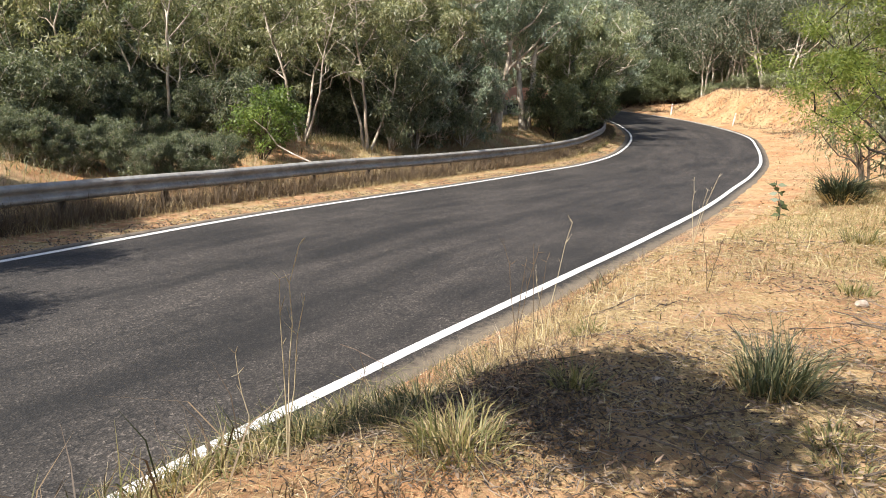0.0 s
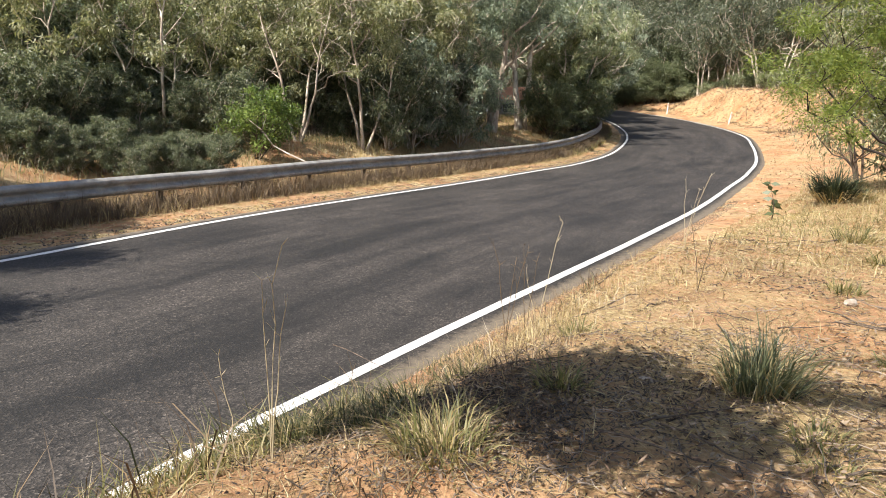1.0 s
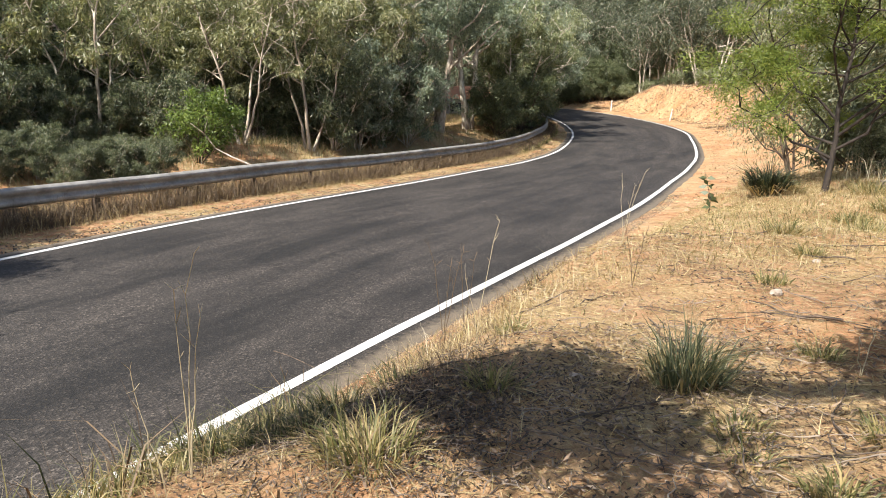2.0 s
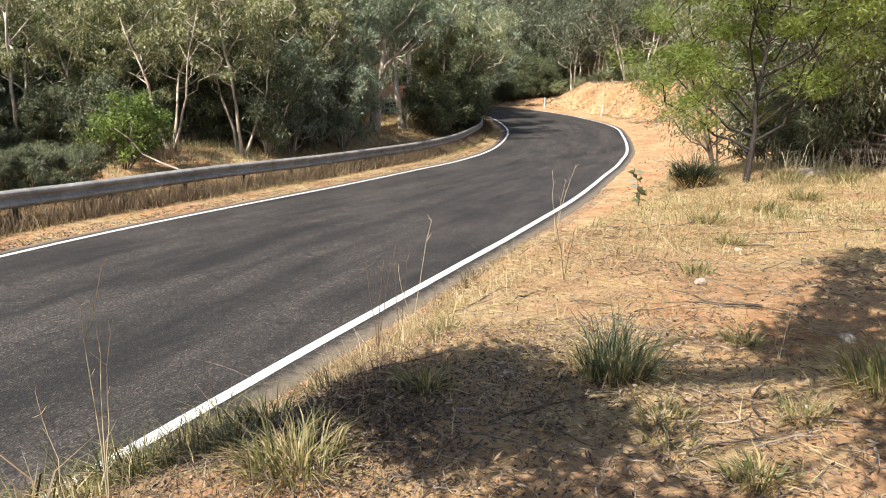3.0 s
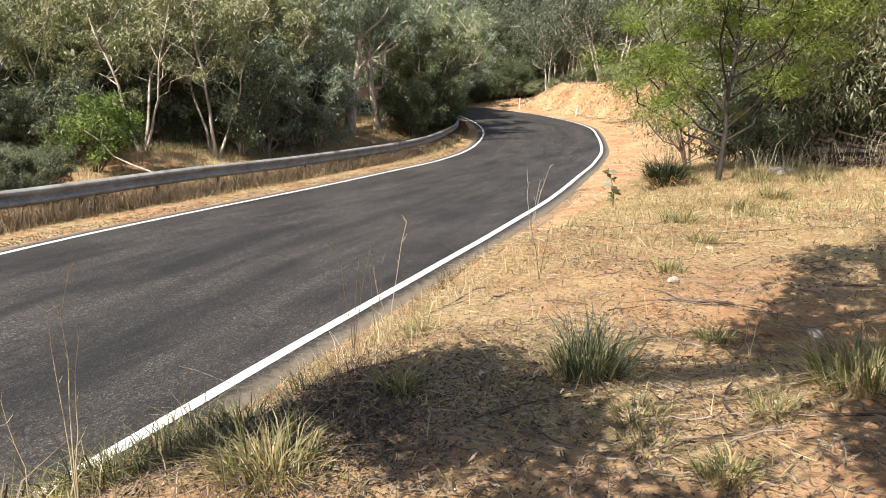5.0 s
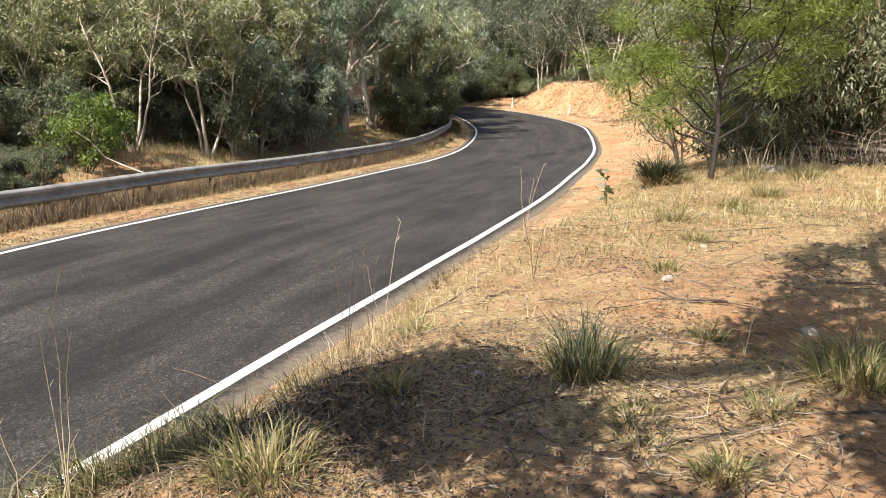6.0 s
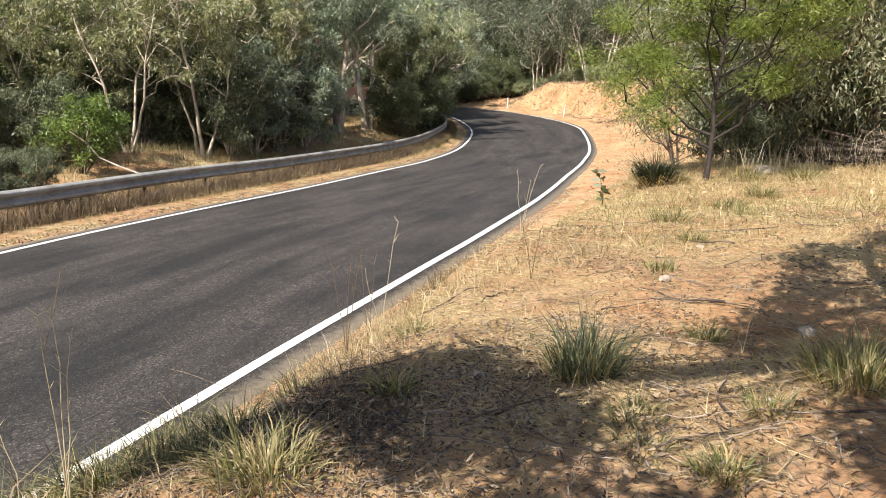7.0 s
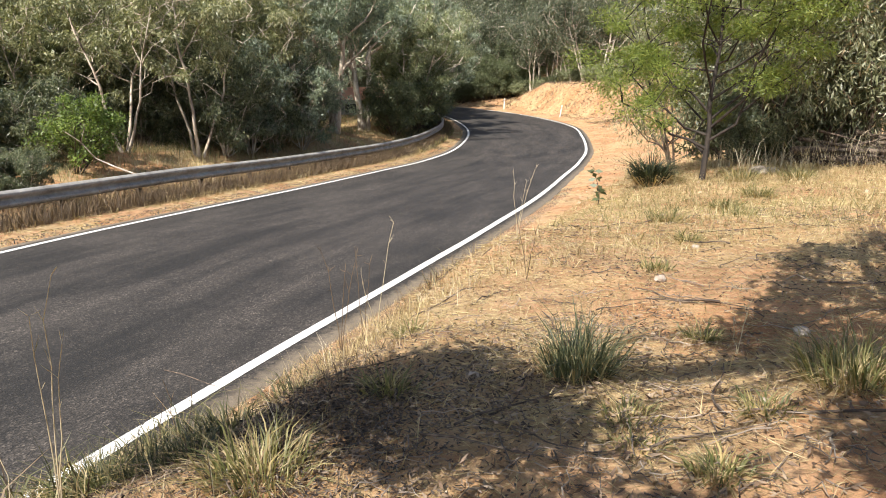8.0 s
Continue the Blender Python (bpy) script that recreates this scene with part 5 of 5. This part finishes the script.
straw("dry_grass", b, r, 0.25, 0.014, M_STRAW, "dry grass on the cut slope", 0.4)

# ---- bright green bush and a bare pale limb behind the rail ----
lime = build_tree("shrub", 25, 1.9, 4, 0.03, (0.10, 0.035), "bright green leafy bush behind the rail", "shrub", M_BARK_DARK, M_LIME, first=0.2, limbs=7, spread=0.42, clump=0.10, per=60, lean=0.3, droop=0.2, twigs=2, keep=0.6)
put(lime, *along_ray(455, 17.2), 0, 0.95)
clear(lime)


def bare_limb():
    x, y = along_ray(468, 16.3)
    t = Tubes(6)
    p = [(-0.3, 0, 1.2), (0.0, 0.1, 0.95), (0.25, 0.1, 0.6), (0.6, 0.1, 0.42), (1.1, 0, 0.22), (1.5, 0, 0.0)]
    t.add(p, [0.01, 0.013, 0.016, 0.019, 0.022, 0.026])
    t.add([p[1], (0.15, -0.1, 1.25), (0.1, -0.1, 1.5)], [0.009, 0.007, 0.004])
    ob = t.build("fallen_limb", M_BARK)
    ob.matrix_basis = pose(x, y, gz(x + 1.5, y) + 0.30)
    return tagged(ob, "bare pale fallen limb propped in the grass", "fallen limb")


bare_limb()

# ---- the house beyond the trees ----


def build_house(x, y, z, turn):
    top = empty("house", pose(x, y, z, 0, 0, turn), "low outbuilding with a terracotta roof behind the trees", "house")
    w, d, h = 2.3, 1.8, 1.05

    def box(name, x0, x1, y0, y1, z0, z1, material, parent):
        v = [(a, b, c) for c in (z0, z1) for a, b in ((x0, y0), (x1, y0), (x1, y1), (x0, y1))]
        f = [(3, 2, 1, 0), (4, 5, 6, 7), (0, 1, 5, 4), (1, 2, 6, 5), (2, 3, 7, 6), (3, 0, 4, 7)]
        return mesh_object(name, v, f, material, parent, False)

    walls = box("wall", -w, w, -d, d, -2.5, h, M_WALL, top)
    v = [(-w - 0.3, -d - 0.3, h - 0.1), (w + 0.3, -d - 0.3, h - 0.1), (w + 0.3, d + 0.3, h - 0.1), (-w - 0.3, d + 0.3, h - 0.1), (-w + 1.2, 0, h + 0.75), (w - 1.2, 0, h + 0.75)]
    mesh_object("roof", v, [(0, 1, 5, 4), (1, 2, 5), (2, 3, 4, 5), (3, 0, 4), (3, 2, 1, 0)], M_TILE, top, False)
    for k in (-1.2, 1.2):
        wd = box("window", k - 0.5, k + 0.5, -d - 0.05, -d + 0.02, 0.1, 0.8, M_WALL, top)
        box("pane", k - 0.42, k + 0.42, -d - 0.06, -d - 0.045, 0.18, 0.72, M_PANE, wd)


hx, hy = along_ray(928, 46)
build_house(hx, hy, 1.62, 8)

# ---- shade trees out of view, over the bench and beside the rail ----


def shade_tree(x, y, tall, marks, lift, size, per, seed, label):
    """A gum with a high crown and one long low bough, whose twigs hang where the patches of shade on the ground come from."""
    r = np.random.RandomState(seed)
    top = empty("gum_tree", pose(x, y, gz(x, y)), label, "tree")
    o = np.array([x, y, gz(x, y)])
    t = Tubes(9)
    u = np.linspace(0, 1, 9)
    p = np.stack([0.1 * np.sin(3 * u), 0.1 * np.sin(5 * u), u * tall - 0.3], 1)
    t.add(p, 0.2 * (1.2 - 0.8 * u), 0.1, r)
    ends = np.array([np.array([gx, gy, gz(gx, gy)]) + np.array(SUN_FROM) * lift * k - o for gx, gy, k in marks])
    # the bough: from the stem to the middle of its twigs and on to the last of them
    far = ends[np.linalg.norm(ends, axis=1).argmax()]
    v = np.linspace(0, 1, 13)[:, None]
    start, mid = p[5], ends.mean(0)
    bough = (1 - v) ** 2 * start + 2 * v * (1 - v) * (mid + (0, 0, 0.3)) + v ** 2 * far
    t.add(bough, 0.055 * (1.1 - np.ravel(v)) + 0.006, 0.08, r)
    for e in ends:
        s = bough[3 + np.linalg.norm(bough[3:] - e, axis=1).argmin()]
        w = np.linspace(0, 1, 6)[:, None]
        t.add(s + (e - s) * w + np.array([0, 0, 0.1]) * (w * (1 - w)), 0.008 * (1.1 - np.ravel(w)) + 0.002)
    crown = []
    for k in range(26):
        a, q = r.uniform(0, 6.28), r.uniform(0.3, 1.0) * tall * 0.24
        e = np.array([math.cos(a) * q, math.sin(a) * q, tall * r.uniform(0.85, 1.25)])
        w = np.linspace(0, 1, 6)[:, None]
        s = p[r.randint(5, 9)]
        t.add(s + (e - s) * w + np.array([0, 0, 0.3]) * (w * (1 - w)), 0.03 * (1.1 - np.ravel(w)) + 0.005)
        crown.append(e)
    t.build("trunk", M_BARK, top)
    c = np.concatenate([np.repeat(ends, per, 0) + r.normal(0, size, (len(ends) * per, 3)) * (1, 1, 0.7),
                        np.repeat(np.array(crown), 260, 0) + r.normal(0, 0.38, (26 * 260, 3))])
    big = np.concatenate([np.full(len(ends) * per, size), np.full(26 * 260, 0.4)])
    way = r.normal(size=c.shape) * 0.6 + (0, 0, -0.7)
    v, q = leaf_quads(c, way, (0.045 + 0.30 * big) * r.uniform(0.7, 1.3, len(c)), (0.015 + 0.07 * big) * r.uniform(0.7, 1.2, len(c)), r)
    quick_object("crown", v, q, None, M_GUM, top)


NEAR_SHADE = [(0.22, 1.32, 1.0), (0.30, 1.24, 1.0), (0.42, 1.24, 1.0), (0.30, 1.42, 1.0), (0.42, 1.36, 1.0), (0.54, 1.40, 1.0), (0.60, 1.28, 1.0), (0.50, 1.14, 1.0), (0.34, 1.12, 1.0), (0.36, 1.52, 1.0), (0.48, 1.52, 1.0), (0.62, 1.10, 1.0),
              (0.36, 1.38, 1.0), (0.46, 1.44, 1.0), (0.30, 1.36, 1.0), (0.55, 1.32, 1.0), (0.40, 1.58, 1.0), (0.52, 1.58, 1.0), (0.48, 1.30, 1.0), (0.44, 0.88, 1.0), (0.66, 0.80, 1.0), (1.08, 0.80, 1.0), (0.12, 1.46, 1.0), (0.02, 1.38, 1.0), (-0.12, 1.40, 1.0), (0.16, 1.58, 1.0),
              (1.15, 0.92, 1.0), (1.25, 1.00, 1.0), (1.30, 1.50, 1.1), (1.50, 1.62, 1.1), (1.75, 1.80, 1.1), (2.0, 2.12, 1.1), (2.3, 2.25, 1.1), (2.55, 2.35, 1.1), (1.65, 1.45, 1.1), (1.9, 1.75, 1.1), (1.3, 1.35, 1.1), (2.2, 1.9, 1.1), (1.4, 1.55, 1.1), (1.6, 1.72, 1.1), (1.82, 1.95, 1.1), (2.1, 2.3, 1.1), (2.4, 2.1, 1.1), (2.0, 1.6, 1.1), (1.45, 1.4, 1.1), (2.3, 2.4, 1.1), (2.7, 2.5, 1.1)]
shade_tree(-0.9, -4.6, 5.5, NEAR_SHADE, 1.6, 0.058, 210, 3, "gum tree whose boughs shade the bench")
ROAD_SHADE = [(-4.6, 8.3, 1.0), (-5.2, 8.0, 1.0), (-5.8, 7.6, 1.0), (-4.3, 6.0, 1.0), (-4.9, 5.9, 1.0), (-6.0, 8.8, 1.0), (-6.6, 9.2, 1.0), (-5.6, 9.4, 1.0), (-6.3, 10.2, 1.0), (-7.3, 10.0, 1.0), (-5.6, 10.6, 1.0), (-7.0, 8.4, 1.0), (-5.6, 5.6, 1.0), (-5.3, 10.3, 1.0), (-5.9, 11.0, 1.0), (-6.5, 11.5, 1.0), (-7.1, 11.2, 1.0), (-7.8, 10.8, 1.0), (-6.2, 9.6, 1.0), (-6.8, 10.4, 1.0), (-5.4, 9.0, 1.0)]
shade_tree(-12.2, -2.6, 7.0, ROAD_SHADE, 6.5, 0.27, 2600, 4, "gum tree beside the rail that shades the road")
